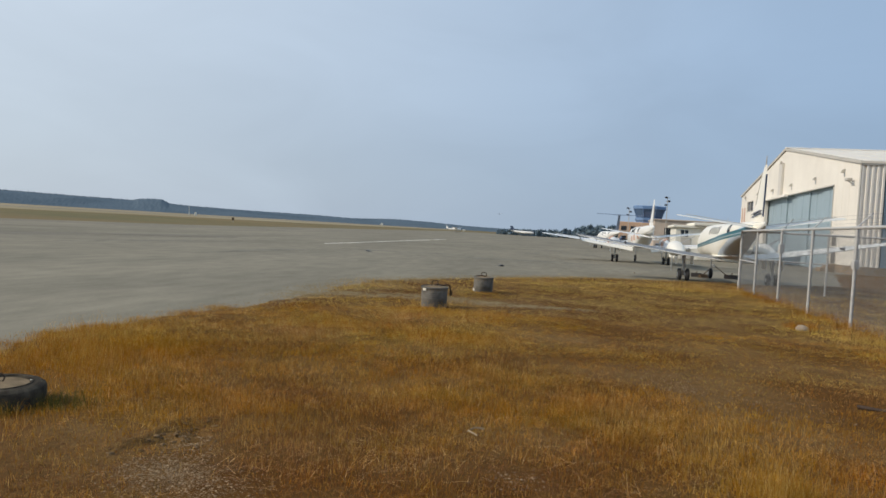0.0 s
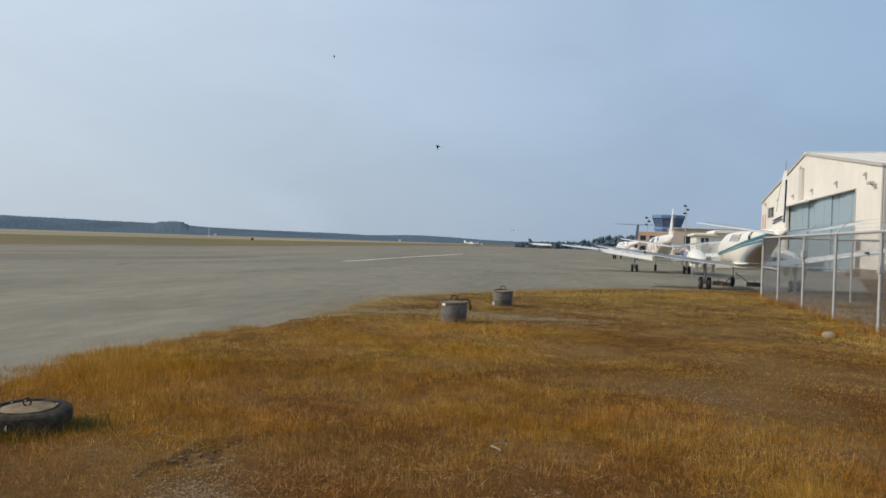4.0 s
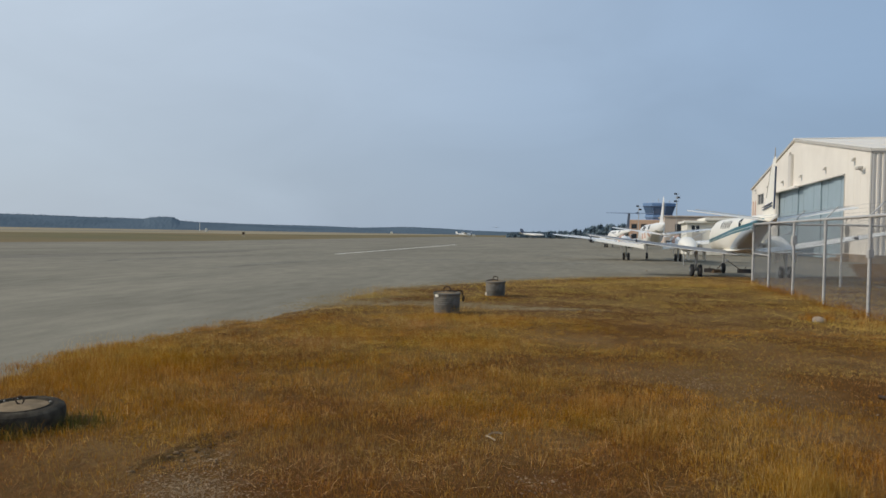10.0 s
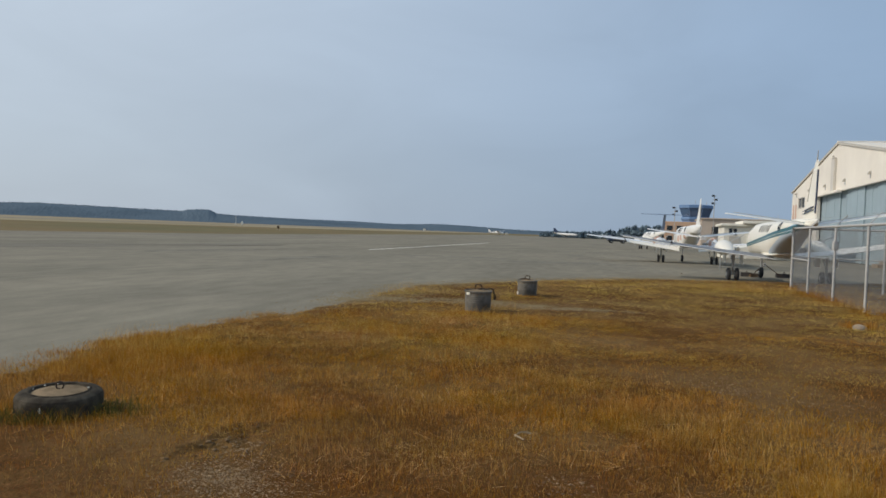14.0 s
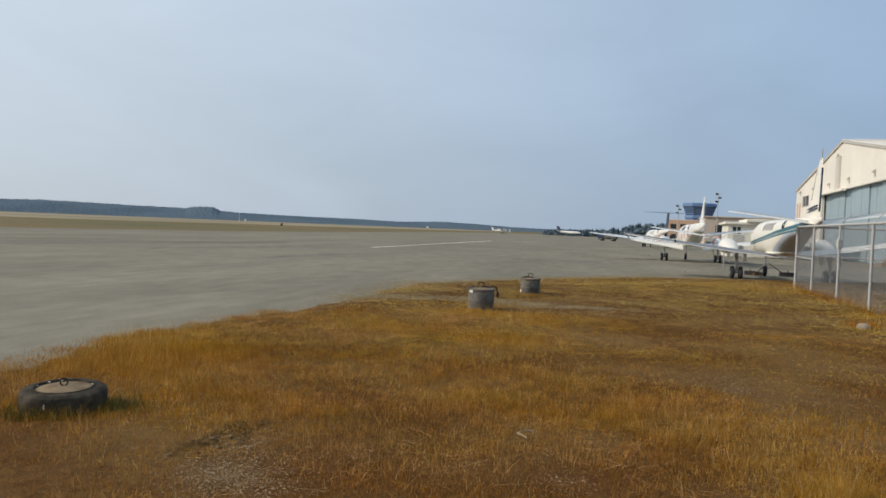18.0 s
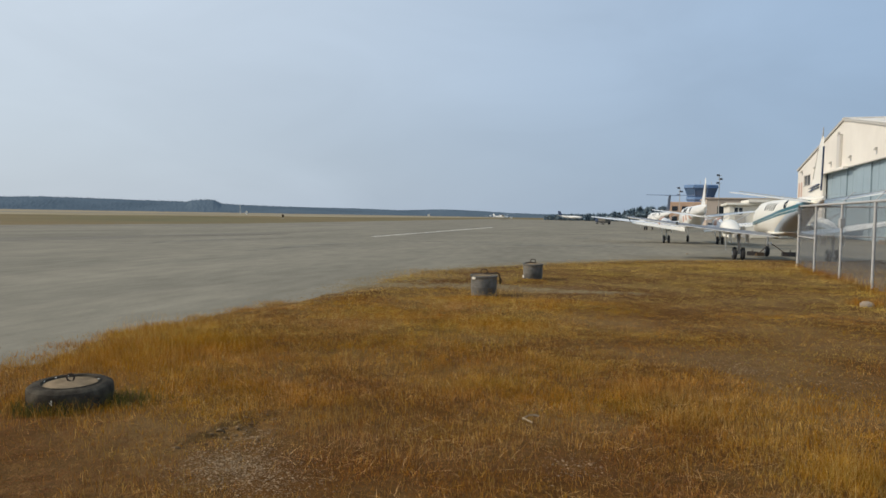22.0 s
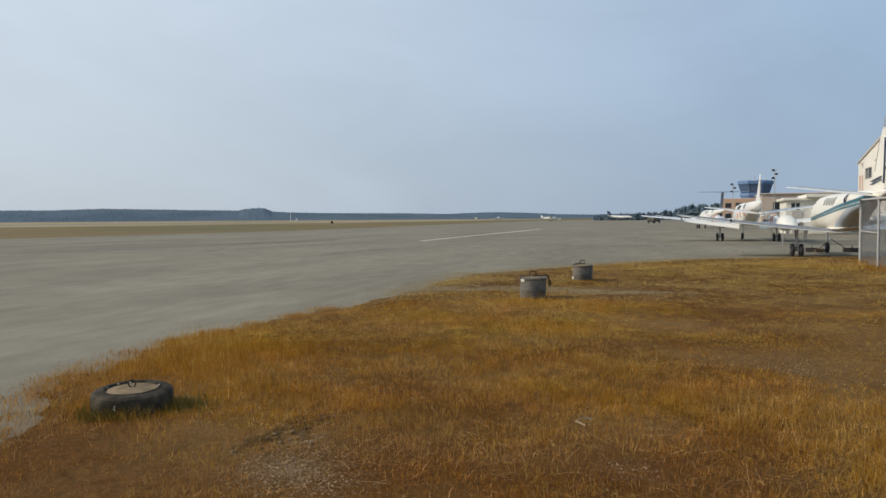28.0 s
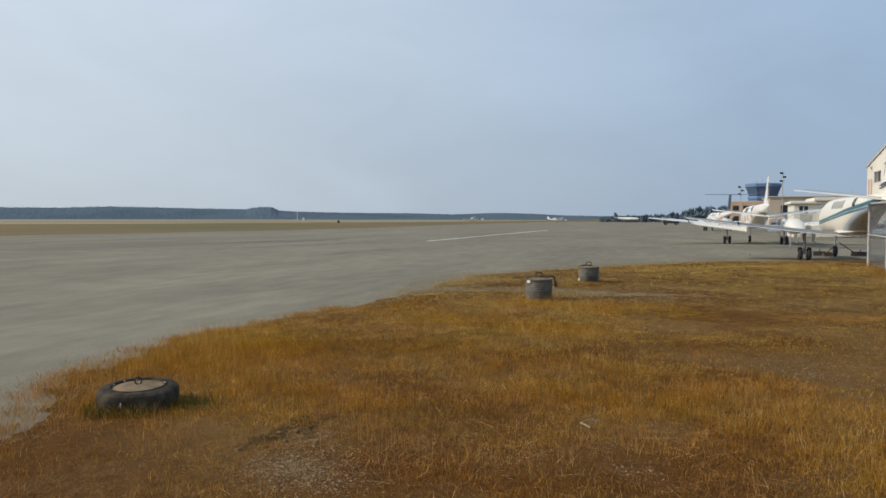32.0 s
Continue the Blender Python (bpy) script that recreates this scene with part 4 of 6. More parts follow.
# ---- chain-link fence ----
def fence():
    h = thing("chain_link_fence", pose(0, 0, 0), "galvanised chain-link fence with barbed-wire arms along the grass", "fence")
    HT = 2.2
    posts = [(10.91, 25.76), (10.47, 23.49), (9.95, 20.73), (9.44, 18.03), (8.88, 15.15), (8.4, 12.6), (7.9, 10.0)]
    side = [(13.6, 24.9), (16.3, 24.3), (19.0, 23.7), (21.7, 23.1)]
    lines = [posts, [posts[0]] + side]
    for i, (x, y) in enumerate(posts + side):
        end = i in (0,)
        r = 0.045 if end else 0.034
        p = part("post", Shape().rod((x, y, -0.05), (x, y, HT - 0.02), r, n=12), M_GALV, h, smooth=40)
        part("post_cap", Shape().lathe((x, y, HT - 0.02), (0, 0, 1), [(0, r + 0.008), (0.04, r + 0.008), (0.07, 0.015)], 12), M_GALV, p, smooth=40)
        if not end:
            part("barb_arm", Shape().rings([[(x + a - 0.012, y - 0.02, z), (x + a + 0.012, y - 0.02, z), (x + a + 0.012, y + 0.02, z), (x + a - 0.012, y + 0.02, z)] for a, z in ((0.0, HT + 0.02), (0.30, HT + 0.33))]), M_GALV, p)
    wire = []
    for line in lines:
        for (ax, ay), (bx, by) in zip(line, line[1:]):
            part("top_rail", Shape().rod((ax, ay, HT), (bx, by, HT), 0.036, n=10), M_GALV, h, smooth=40)
            part("tension_wire", Shape().rod((ax, ay, 0.06), (bx, by, 0.06), 0.004, n=5), M_FENCE, h)
            L = math.hypot(bx - ax, by - ay)
            ux, uy = (bx - ax) / L, (by - ay) / L
            s = Shape()
            z0, z1 = 0.04, HT - 0.03
            H = z1 - z0
            step = 0.07
            for lean in (1, -1):
                for k in range(int(-H / step), int((L + H) / step) + 1):
                    a0 = k * step if lean == 1 else k * step
                    p0, q0 = (a0, z0), (a0 + lean * H, z1)
                    # clip to the panel
                    t0, t1 = 0.0, 1.0
                    d = q0[0] - p0[0]
                    lo, hi = sorted(((0 - p0[0]) / d, (L - p0[0]) / d))
                    t0, t1 = max(t0, lo), min(t1, hi)
                    if t1 - t0 < 0.01:
                        continue
                    off = 0.038 + 0.003 * lean
                    f = lambda t: (ax + ux * (p0[0] + d * t) - uy * off, ay + uy * (p0[0] + d * t) + ux * off, z0 + H * t)
                    s.rod(f(t0), f(t1), 0.0022, n=3, caps=False)
            part("chain_link_mesh", s, M_FENCE, h, "woven diamond wire mesh", kind="stuff")
            for a, z in ((0.09, HT + 0.11), (0.19, HT + 0.21), (0.29, HT + 0.31)):
                if line is posts:
                    part("barbed_wire", Shape().rod((ax + a, ay, z), (bx + a, by, z), 0.0022, n=4), M_FENCE, h)
    # braces at the end panel, the latch boxes
    (ax, ay), (bx, by) = posts[0], posts[1]
    part("brace_rail", Shape().rod((ax, ay, 1.15), (bx, by, 1.12), 0.024, n=10), M_GALV, h, smooth=40)
    part("brace_rail", Shape().rod((ax, ay, 1.2), (side[0][0], side[0][1], 1.17), 0.024, n=10), M_GALV, h, smooth=40)
    part("latch_box", Shape().box((9.95 - 0.07, 20.73 - 0.06, 1.52), (9.95 + 0.07, 20.73 + 0.06, 1.78), 0.01), M_GALV, h)
    part("latch_box", Shape().box((8.88 - 0.055, 15.15 - 0.05, 1.31), (8.88 + 0.075, 15.15 + 0.05, 1.50), 0.01), M_GALV, h)


fence()


# ---- aircraft ----
def arc(c, r, a0, a1, plane, n=10):
    u, v = Vector(plane[0]), Vector(plane[1])
    return [Vector(c) + u * r * math.cos(radians(a0 + (a1 - a0) * i / n)) + v * r * math.sin(radians(a0 + (a1 - a0) * i / n)) for i in range(n + 1)]


def tube(points, r, n=6):
    s = Shape()
    for p, q in zip(points, points[1:]):
        s.rod(p, q, r, n=n)
    return s


class Body:
    """A fuselage from stations (y, z of the axis, half width, half height)."""

    def __init__(self, stations, square=2.0):
        self.s, self.p = stations, square

    def round(self, q):
        """A point of the section's outline, from an ellipse (2) to a rounded box (more)."""
        c, n_ = math.cos(q), math.sin(q)
        return math.copysign(abs(c) ** (2 / self.p), c), math.copysign(abs(n_) ** (2 / self.p), n_)

    def at(self, y):
        s = self.s
        for a, b in zip(s, s[1:]):
            if min(a[0], b[0]) <= y <= max(a[0], b[0]):
                k = (y - a[0]) / (b[0] - a[0])
                return [a[i] + (b[i] - a[i]) * k for i in (1, 2, 3)]
        return s[-1][1:]

    def shape(self, n=24):
        return Shape().rings([[(w * c, y, z + h * k) for c, k in [self.round(2 * math.pi * i / n) for i in range(n)]] for y, z, w, h in self.s])

    def skin(self, y, z, out=0.006, side=-1):
        zc, w, h = self.at(y)
        k = max(0.0, 1 - abs((z - zc) / h) ** self.p) ** (1 / self.p)
        return (side * (w * k + out), y, z)

    def under(self, y0, y1, edge, steps=26, n=12):
        """An underside coloured for its shade, up to the height edge(y) on both flanks."""
        rows = []
        for i in range(steps + 1):
            y = y0 + (y1 - y0) * i / steps
            zc, w, h = self.at(y)
            k0 = max(-0.97, min(0.3, (edge(y) - zc) / h))
            q0 = math.asin(math.copysign(abs(k0) ** (self.p / 2), k0))
            qs = [-math.pi / 2 + (q0 + math.pi / 2) * (2 * k / n - 1) for k in range(n + 1)]
            ring = [((w + o) * self.round(q)[0], y, zc + (h + o) * self.round(q)[1]) for o, order in ((0.007, qs), (-0.006, qs[::-1])) for q in order]
            rows.append(ring)
        return Shape().rings(rows)

    def strip(self, y0, y1, za, zb, side=-1, steps=30):
        """A painted band; za, zb give its lower and upper edge at y."""
        s = Shape()
        rows = []
        for i in range(steps + 1):
            y = y0 + (y1 - y0) * i / steps
            lo, hi = za(y), zb(y)
            ring = [self.skin(y, lo + (hi - lo) * j / 4, 0.007, side) for j in range(5)]
            rows.append(ring + [(x - side * 0.012, yy, z) for x, yy, z in reversed(ring)])
        return s.rings(rows)


def foil(chord_front, chord, x, z, thick, n=7, tilt=0.0):
    """A wing section at x: leading edge at y = chord_front."""
    up, low = [], []
    for i in range(n):
        k = i / (n - 1)
        t = thick * chord * (1.48 * math.sqrt(k) - 0.63 * k - 1.76 * k ** 2 + 1.42 * k ** 3 - 0.5 * k ** 4)
        up.append((x, chord_front - k * chord, z + t * 0.6 + tilt * k))
        low.append((x, chord_front - k * chord, z - t * 0.4 + tilt * k))
    return up + list(reversed(low[1:-1]))


def surface(name, stations, thick, material, parent, label="", droop=0.07):
    """stations: (x, leading edge, chord, z)."""
    return part(name, Shape().rings([foil(f, c, x, z, thick, tilt=-droop * c) for x, f, c, z in stations]), material, parent, label, smooth=35)


def upright_surface(name, stations, thick, material, parent, label=""):
    """A fin: stations (z, leading edge, chord)."""
    sh = Shape()
    sh.rings([[(dz, y, z) for _, y, dz in foil(f, c, 0, 0, thick * 0.9)] for z, f, c in stations])
    return part(name, sh, material, parent, label, smooth=35)


def wheel(parent, x, y, r, w, name="wheel"):
    t = part(name, Shape().lathe((x - w / 2, y, r), (1, 0, 0), [(0, r * 0.62), (w * 0.12, r * 0.9), (w * 0.3, r), (w * 0.7, r), (w * 0.88, r * 0.9), (w, r * 0.62)], 20), M_TYRE, parent, smooth=40)
    part("hub", Shape().lathe((x - w / 2 - 0.008, y, r), (1, 0, 0), [(0, r * 0.3), (0.02, r * 0.5), (w - 0.004, r * 0.5), (w + 0.016, r * 0.3)], 14), M_STEEL, t)
    return t


def twin_turboprop(m, label, span=7.0, fin_top=4.6, tail="low", paint=None, flaps=False, livery="teal", stab_rise=0.22, stab_z=2.38, stab_half=2.72, dihedral=6.1, root=1.10, inboard=None):
    paint = paint or M_WHITE
    a = thing("aircraft", m, label, "aircraft", "parked twin turboprops")
    body = Body([(6.9, 1.45, 0.03, 0.03), (6.6, 1.48, 0.22, 0.20), (5.9, 1.52, 0.46, 0.42), (5.0, 1.60, 0.56, 0.54), (4.3, 1.70, 0.62, 0.66), (3.5, 1.80, 0.60, 0.74),
                 (2.0, 1.82, 0.61, 0.75), (-0.5, 1.82, 0.61, 0.75), (-1.2, 1.90, 0.60, 0.66), (-1.9, 2.01, 0.57, 0.54), (-3.1, 2.17, 0.47, 0.41), (-4.4, 2.28, 0.34, 0.31), (-5.6, 2.36, 0.22, 0.22), (-6.7, 2.42, 0.10, 0.14), (-7.2, 2.46, 0.03, 0.05)], 2.7)
    fus = part("fuselage", body.shape(32), paint, a, smooth=50)
    for side in (-1, 1):
        for i in range(5):
            y = 1.35 - i * 0.50
            zc, r = 2.27, 0.075
            ring = [body.skin(y + r * math.cos(2 * math.pi * k / 14) - 0.35 * r * math.sin(2 * math.pi * k / 14), zc + 2.2 * r * math.sin(2 * math.pi * k / 14), 0.016, side) for k in range(14)]
            part("cabin_window", Shape().rings([ring, [(x - side * 0.02, yy, z) for x, yy, z in ring]]), M_GLASSDARK, fus)
        ring = [body.skin(-2.75 + 0.19 * math.cos(2 * math.pi * k / 14), 2.33 + 0.17 * math.sin(2 * math.pi * k / 14), 0.03, side) for k in range(14)]
        part("rear_window", Shape().rings([ring, [(x - side * 0.02, yy, z) for x, yy, z in ring]]), M_GLASSDARK, fus)
        ws = [(4.5, 1.95), (4.0, 2.02), (3.75, 2.33), (4.05, 2.28)]
        ring = [body.skin(y, z, 0.008, side) for y, z in ws]
        part("cockpit_window", Shape().rings([ring, [(x - side * 0.02, yy, z) for x, yy, z in ring]]), M_GLASSDARK, fus)
        if livery == "teal":
            low = lambda y: 1.66 + (1.5 - y) * 0.070
            deep = lambda y: 0.16 + (3.5 - y) * 0.0115
            part("stripe", body.strip(5.2, -5.9, lambda y: low(y) + 0.45 * deep(y), lambda y: low(y) + deep(y), side), M_TEAL, fus, "teal painted stripe")
            part("thin_stripe", body.strip(5.2, -5.9, low, lambda y: low(y) + 0.33 * deep(y), side), M_TEAL, fus)
            for i in range(6):
                if i != 1:
                    y = -2.4 - i * 0.14
                    part("registration_bar", body.strip(y, y - 0.085, lambda q: 1.70, lambda q: 1.785, side, 2), M_RUST, fus)
        elif livery == "red":
            for i, (y0, y1) in enumerate(((1.2, 0.2), (-0.6, -1.4), (-2.2, -2.7))):
                part("stripe", body.strip(y0, y1, lambda y: 1.5 + i * 0.1, lambda y: 1.9 + i * 0.1, side, 6), M_RED, fus, "faded red marking")
    # the belly's shade is a separate blue-grey skin
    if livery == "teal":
        part("belly_paint", body.under(0.9, -5.6, lambda y: 1.12 + max(0.0, 0.1 - y) * 0.28), M_BELLY, fus, "blue-grey belly, shade put into its colour", smooth=50)
    # wing root fillet under the cabin
    part("belly_fairing", Shape().rings([[(w * math.cos(q), y, z + h * math.sin(q)) for q in [2 * math.pi * i / 16 for i in range(16)]] for y, z, w, h in (
        (1.6, 1.2, 0.3, 0.06), (1.2, 1.16, 0.55, 0.10), (-0.4, 1.16, 0.58, 0.10), (-0.9, 1.18, 0.42, 0.07), (-1.3, 1.22, 0.12, 0.03))]), paint, fus, smooth=50)
    # wings
    z_root, rise = root, math.tan(radians(dihedral))
    for s in (-1, 1):
        tipz = z_root + (span - 0.7) * rise
        back = 0.0 if not flaps else 0.42
        mid = 4.2
        zm = z_root + (mid - 0.7) * rise
        inner = [(s * 0.3, 1.45, 2.3 - back, z_root - 0.02), (s * 2.0, 1.42, 2.2 - back, z_root + 1.3 * rise), (s * mid, 1.1, 1.72 - back * 0.8, zm)]
        # only the port wing takes the shade-grey colour; the other keeps the aircraft's paint
        wing = surface("wing", [(s * (mid + 0.004), 1.1, 1.72, zm), (s * (span - 0.12), 0.68, 1.05, tipz), (s * span, 0.5, 0.7, tipz + 0.02)], 0.14, (inboard if s < 0 else None) or paint, a, droop=0.035)
        surface("centre_wing", inner, 0.14, (inboard if s < 0 else None) or paint, wing, "inboard wing panel, shade put into its grey" if inboard and s < 0 else "", droop=0.035)
        if inboard:
            edge = [(0.3, -0.86, z_root - 0.1), (2.0, -0.79, z_root + 1.3 * rise - 0.077), (mid, -0.63, zm - 0.06), (span - 0.12, -0.38, tipz - 0.037)]
            part("trailing_edge", tube([(s * x, y, z) for x, y, z in edge], 0.022, 8), M_WHITE, wing, "white trailing edge", smooth=40)
        part("deice_boot", Shape().rod((s * 2.6, 1.37, z_root + 1.9 * rise + 0.01), (s * (span - 0.3), 0.71, tipz - 0.02), 0.035, 0.022, n=8), M_DARK, wing, "black rubber leading edge")
        part("aileron_gap", Shape().box((min(s * mid, s * (mid + 0.05)), -0.66, zm - 0.05), (max(s * mid, s * (mid + 0.05)), -0.1, zm + 0.075)), M_DARK, wing)
        if flaps:
            fz = lambda x: z_root + (x - 0.7) * rise
            fl = Shape().rings([[(s * x, yb, fz(x) - 0.06 * k), (s * x, yb - 0.12 * k, fz(x) - 0.04 * k), (s * x, yb - 0.66 * k, fz(x) - 0.32 * k), (s * x, yb - 0.64 * k, fz(x) - 0.36 * k), (s * x, yb - 0.05 * k, fz(x) - 0.18 * k)]
                                for x, yb, k in ((0.62, -0.38, 1.0), (mid - 0.1, -0.24, 0.45))])
            part("flap", fl, M_CREAM, wing, "lowered wing flap")
            part("flap_slot", Shape().rod((s * 0.65, -0.42, fz(0.65) - 0.045), (s * (mid - 0.12), -0.28, fz(mid) - 0.045), 0.022, n=6), M_DARK, wing)
        part("static_wick", Shape().rod((s * (span - 0.2), -0.35, tipz), (s * (span - 0.15), -0.55, tipz - 0.01), 0.006, n=4), M_DARK, wing)
        # nacelle, propeller
        x = s * 1.85
        zn = z_root + 1.15 * rise + 0.12
        nac = part("nacelle", Shape().rings([[(x + w * math.cos(2 * math.pi * i / 18), y, zz + hh * math.sin(2 * math.pi * i / 18)) for i in range(18)] for y, zz, w, hh in (
            (3.25, zn + 0.06, 0.16, 0.16), (3.0, zn + 0.02, 0.31, 0.32), (2.4, zn + 0.03, 0.38, 0.35), (1.7, zn + 0.0, 0.36, 0.29), (1.25, zn - 0.03, 0.31, 0.18), (0.85, zn - 0.09, 0.22, 0.10), (0.5, zn - 0.15, 0.08, 0.03))]), paint, a, smooth=50)
        for o in (-1, 1):
            part("exhaust_stub", Shape().rod((x + o * 0.34, 2.6, zn - 0.05), (x + o * 0.58, 2.3, zn - 0.05), 0.09, 0.11, n=12, caps=True), M_STEEL, nac, smooth=40)
        if livery == "red":
            for i in range(3):
                y = -0.1 + i * 0.42
                part("nacelle_stripe", Shape().rings([[(x + 0.46 * math.cos(q) * k, y + dy, zn + 0.46 * math.sin(q) * k) for q in [radians(100 + 16 * j) for j in range(7)]]
                                                      + [(x + 0.40 * math.cos(q) * k, y + dy, zn + 0.40 * math.sin(q) * k) for q in [radians(196 - 16 * j) for j in range(7)]] for dy, k in ((0, 0.90), (0.2, 0.94))]), M_RED, nac, "faded red stripe")
        prop = part("propeller", Shape().lathe((x, 3.2, zn + 0.06), (0, 1, 0), [(0, 0.19), (0.16, 0.16), (0.34, 0.08), (0.42, 0.01)], 14), M_STEEL, a, smooth=40)
        for k in range(3):
            q = radians(30 + 120 * k)
            c, sn = math.cos(q), math.sin(q)
            part("blade", Shape().rings([[(x + c * r - sn * 0.012, 3.3 + w, zn + 0.06 + sn * r + c * 0.012), (x + c * r + sn * 0.012, 3.3 + w, zn + 0.06 + sn * r - c * 0.012), (x + c * r + sn * 0.012, 3.3 - w, zn + 0.06 + sn * r - c * 0.012), (x + c * r - sn * 0.012, 3.3 - w, zn + 0.06 + sn * r + c * 0.012)]
                                         for r, w in ((0.12, 0.05), (0.4, 0.09), (0.9, 0.10), (1.1, 0.06))]), M_STEEL, prop)
        # main gear
        gear = part("main_gear", Shape().rod((s * 1.75, 0.05, 0.28), (s * 1.75, 0.0, 1.15), 0.05, n=10).rod((s * 1.75 - 0.2, 0.05, 0.27), (s * 1.75 + 0.2, 0.05, 0.27), 0.035, n=8).rod((s * 1.75, 0.05, 0.55), (s * 1.75, 0.6, 1.05), 0.03), M_STEEL, a, smooth=40)
        part("gear_door", Shape().box((s * 1.75 - 0.34, -0.35, 0.72), (s * 1.75 - 0.315, 0.55, 1.1), 0.01), paint, gear)
        part("gear_door", Shape().box((s * 1.75 + 0.315, -0.35, 0.72), (s * 1.75 + 0.34, 0.55, 1.1), 0.01), paint, gear)
        for o in (-0.16, 0.16):
            wheel(gear, s * 1.75 + o, 0.05, 0.27, 0.17)
    nose = part("nose_gear", Shape().rod((0, 4.0, 0.25), (0, 3.9, 1.2), 0.045, n=10).rod((-0.1, 4.0, 0.24), (0.1, 4.0, 0.24), 0.03), M_STEEL, a, smooth=40)
    wheel(nose, 0, 4.0, 0.25, 0.18)
    # tail
    if tail == "low":
        fin = upright_surface("fin", [(2.25, -3.6, 2.9), (2.55, -4.35, 2.3), (3.2, -5.25, 1.45), (fin_top - 0.35, -5.95, 0.86), (fin_top - 0.05, -6.28, 0.5), (fin_top, -6.4, 0.3)], 0.10, paint, a)
        if livery == "teal":
            part("fin_spike", Shape().rod((0, -6.55, fin_top - 0.06), (0, -6.62, fin_top + 0.32), 0.025, 0.012, n=6), M_TRIM, fin)
        part("rudder_edge", Shape().rings([[(-0.026, y + 0.05, z), (0.026, y + 0.05, z), (0.02, y - d, z), (-0.02, y - d, z)] for z, y, d in ((2.75, -6.62, 0.04), (3.2, -6.70, 0.04), (fin_top - 0.35, -6.79, 0.04))]), M_NAVY if livery == "teal" else M_TRIM, fin)
        if livery == "teal":
            for dz in (0.0, 0.10):
                part("fin_stripe", Shape().rings([[(-wd, y, z + dz), (wd, y, z + dz), (wd, y, z + dz + h), (-wd, y, z + dz + h)] for y, z, h, wd in ((-4.9, 2.74, 0.012, 0.10), (-5.4, 2.78, 0.022, 0.105), (-6.4, 2.86, 0.032, 0.065))]), M_NAVY, fin, "dark tail stripe")
            part("fin_boot", Shape().rod((0, -5.22, 3.2), (0, -5.93, fin_top - 0.35), 0.022, 0.015, n=8), M_TRIM, fin, "grey leading edge of the fin")
        for s in (-1, 1):
            stab = surface("stabiliser", [(s * 0.05, -5.0, 1.5, stab_z), (s * (stab_half - 0.1), -5.55, 0.85, stab_z + stab_rise), (s * stab_half, -5.7, 0.6, stab_z + stab_rise)], 0.11, paint, a)
            part("elevator_gap", Shape().rod((s * 0.25, -5.98, stab_z + 0.035), (s * 2.5, -6.12, stab_z + stab_rise + 0.02), 0.012, n=6), M_TRIM, stab)
    else:
        # dark blue stands for the shade and haze on this tail, put into its colour
        fin = upright_surface("fin", [(2.3, -4.1, 2.4), (3.0, -5.0, 1.8), (fin_top, -5.9, 1.35)], 0.09, M_NAVY, a, "dark blue fin, coloured for shade and haze")
        for s in (-1, 1):
            surface("stabiliser", [(s * 0.02, -5.8, 1.4, fin_top), (s * 3.05, -6.2, 0.85, fin_top + 0.02), (s * 3.15, -6.35, 0.6, fin_top + 0.02)], 0.14, M_NAVY, a, "dark blue T-tail plane, coloured for shade and haze")
    part("tail_cone_light", Shape().lathe((0, -6.72, 2.48), (0, -1, 0), [(0, 0.04), (0.08, 0.03), (0.1, 0.01)], 8), M_STEEL, fus)
    part("antenna", Shape().rod((0, 0.8, 2.55), (0, 0.7, 2.85), 0.012, 0.006, n=5), M_TRIM, fus)
    return a


def shorten(a, kx, fore, aft, lean=0.0):
    """A shorter model of the same aircraft: wheels and hubs move along and keep their size. lean: it sits higher on one strut."""
    for ob in a.children_recursive:
        co = np.empty(len(ob.data.vertices) * 3)
        ob.data.vertices.foreach_get("co", co)
        co = co.reshape(-1, 3)
        if ob.name.split(".")[0] in ("wheel", "hub"):
            c = co.mean(0)
            co[:, 0] += c[0] * (kx - 1)
            co[:, 1] += c[1] * ((fore if c[1] > 0 else aft) - 1)
        else:
            co[:, 0] *= kx
            co[:, 1] *= np.where(co[:, 1] > 0, fore, aft)
            co[:, 1] -= 0.5 * np.maximum(co[:, 1] - 3.85, 0)      # and a shorter nose
        if not {ob.name.split(".")[0], ob.parent.name.split(".")[0]} & {"wheel", "hub", "main_gear", "nose_gear"}:
            co[:, 2] += co[:, 0] * math.tan(radians(lean))
        ob.data.vertices.foreach_set("co", co.ravel())
        ob.data.update()


shorten(twin_turboprop(pose(12.29, 30.23, 0, 0, 0, -10.33), "white and cream twin-turboprop with teal stripes, parked on the apron", fin_top=4.6, paint=M_CREAM, span=6.3, dihedral=8.5, stab_half=2.77, stab_z=2.40, stab_rise=0.37, inboard=M_WINGGREY), 1.03, 0.94, 0.765, 1.75)
twin_turboprop(pose(13.98, 49.66, 0, 0, 0, -10.4), "white twin-turboprop with lowered flaps and faded red marks", fin_top=4.15, flaps=True, livery="red", stab_rise=0.34, stab_z=1.90, stab_half=3.0, span=6.9, dihedral=5.2, root=1.18)
twin_turboprop(pose(24.3, 104, 0, 0, 0, -1), "white twin-turboprop, T-tail coloured dark for shade, parked far along the apron", fin_top=4.9, tail="tee", livery="plain", span=7.6)


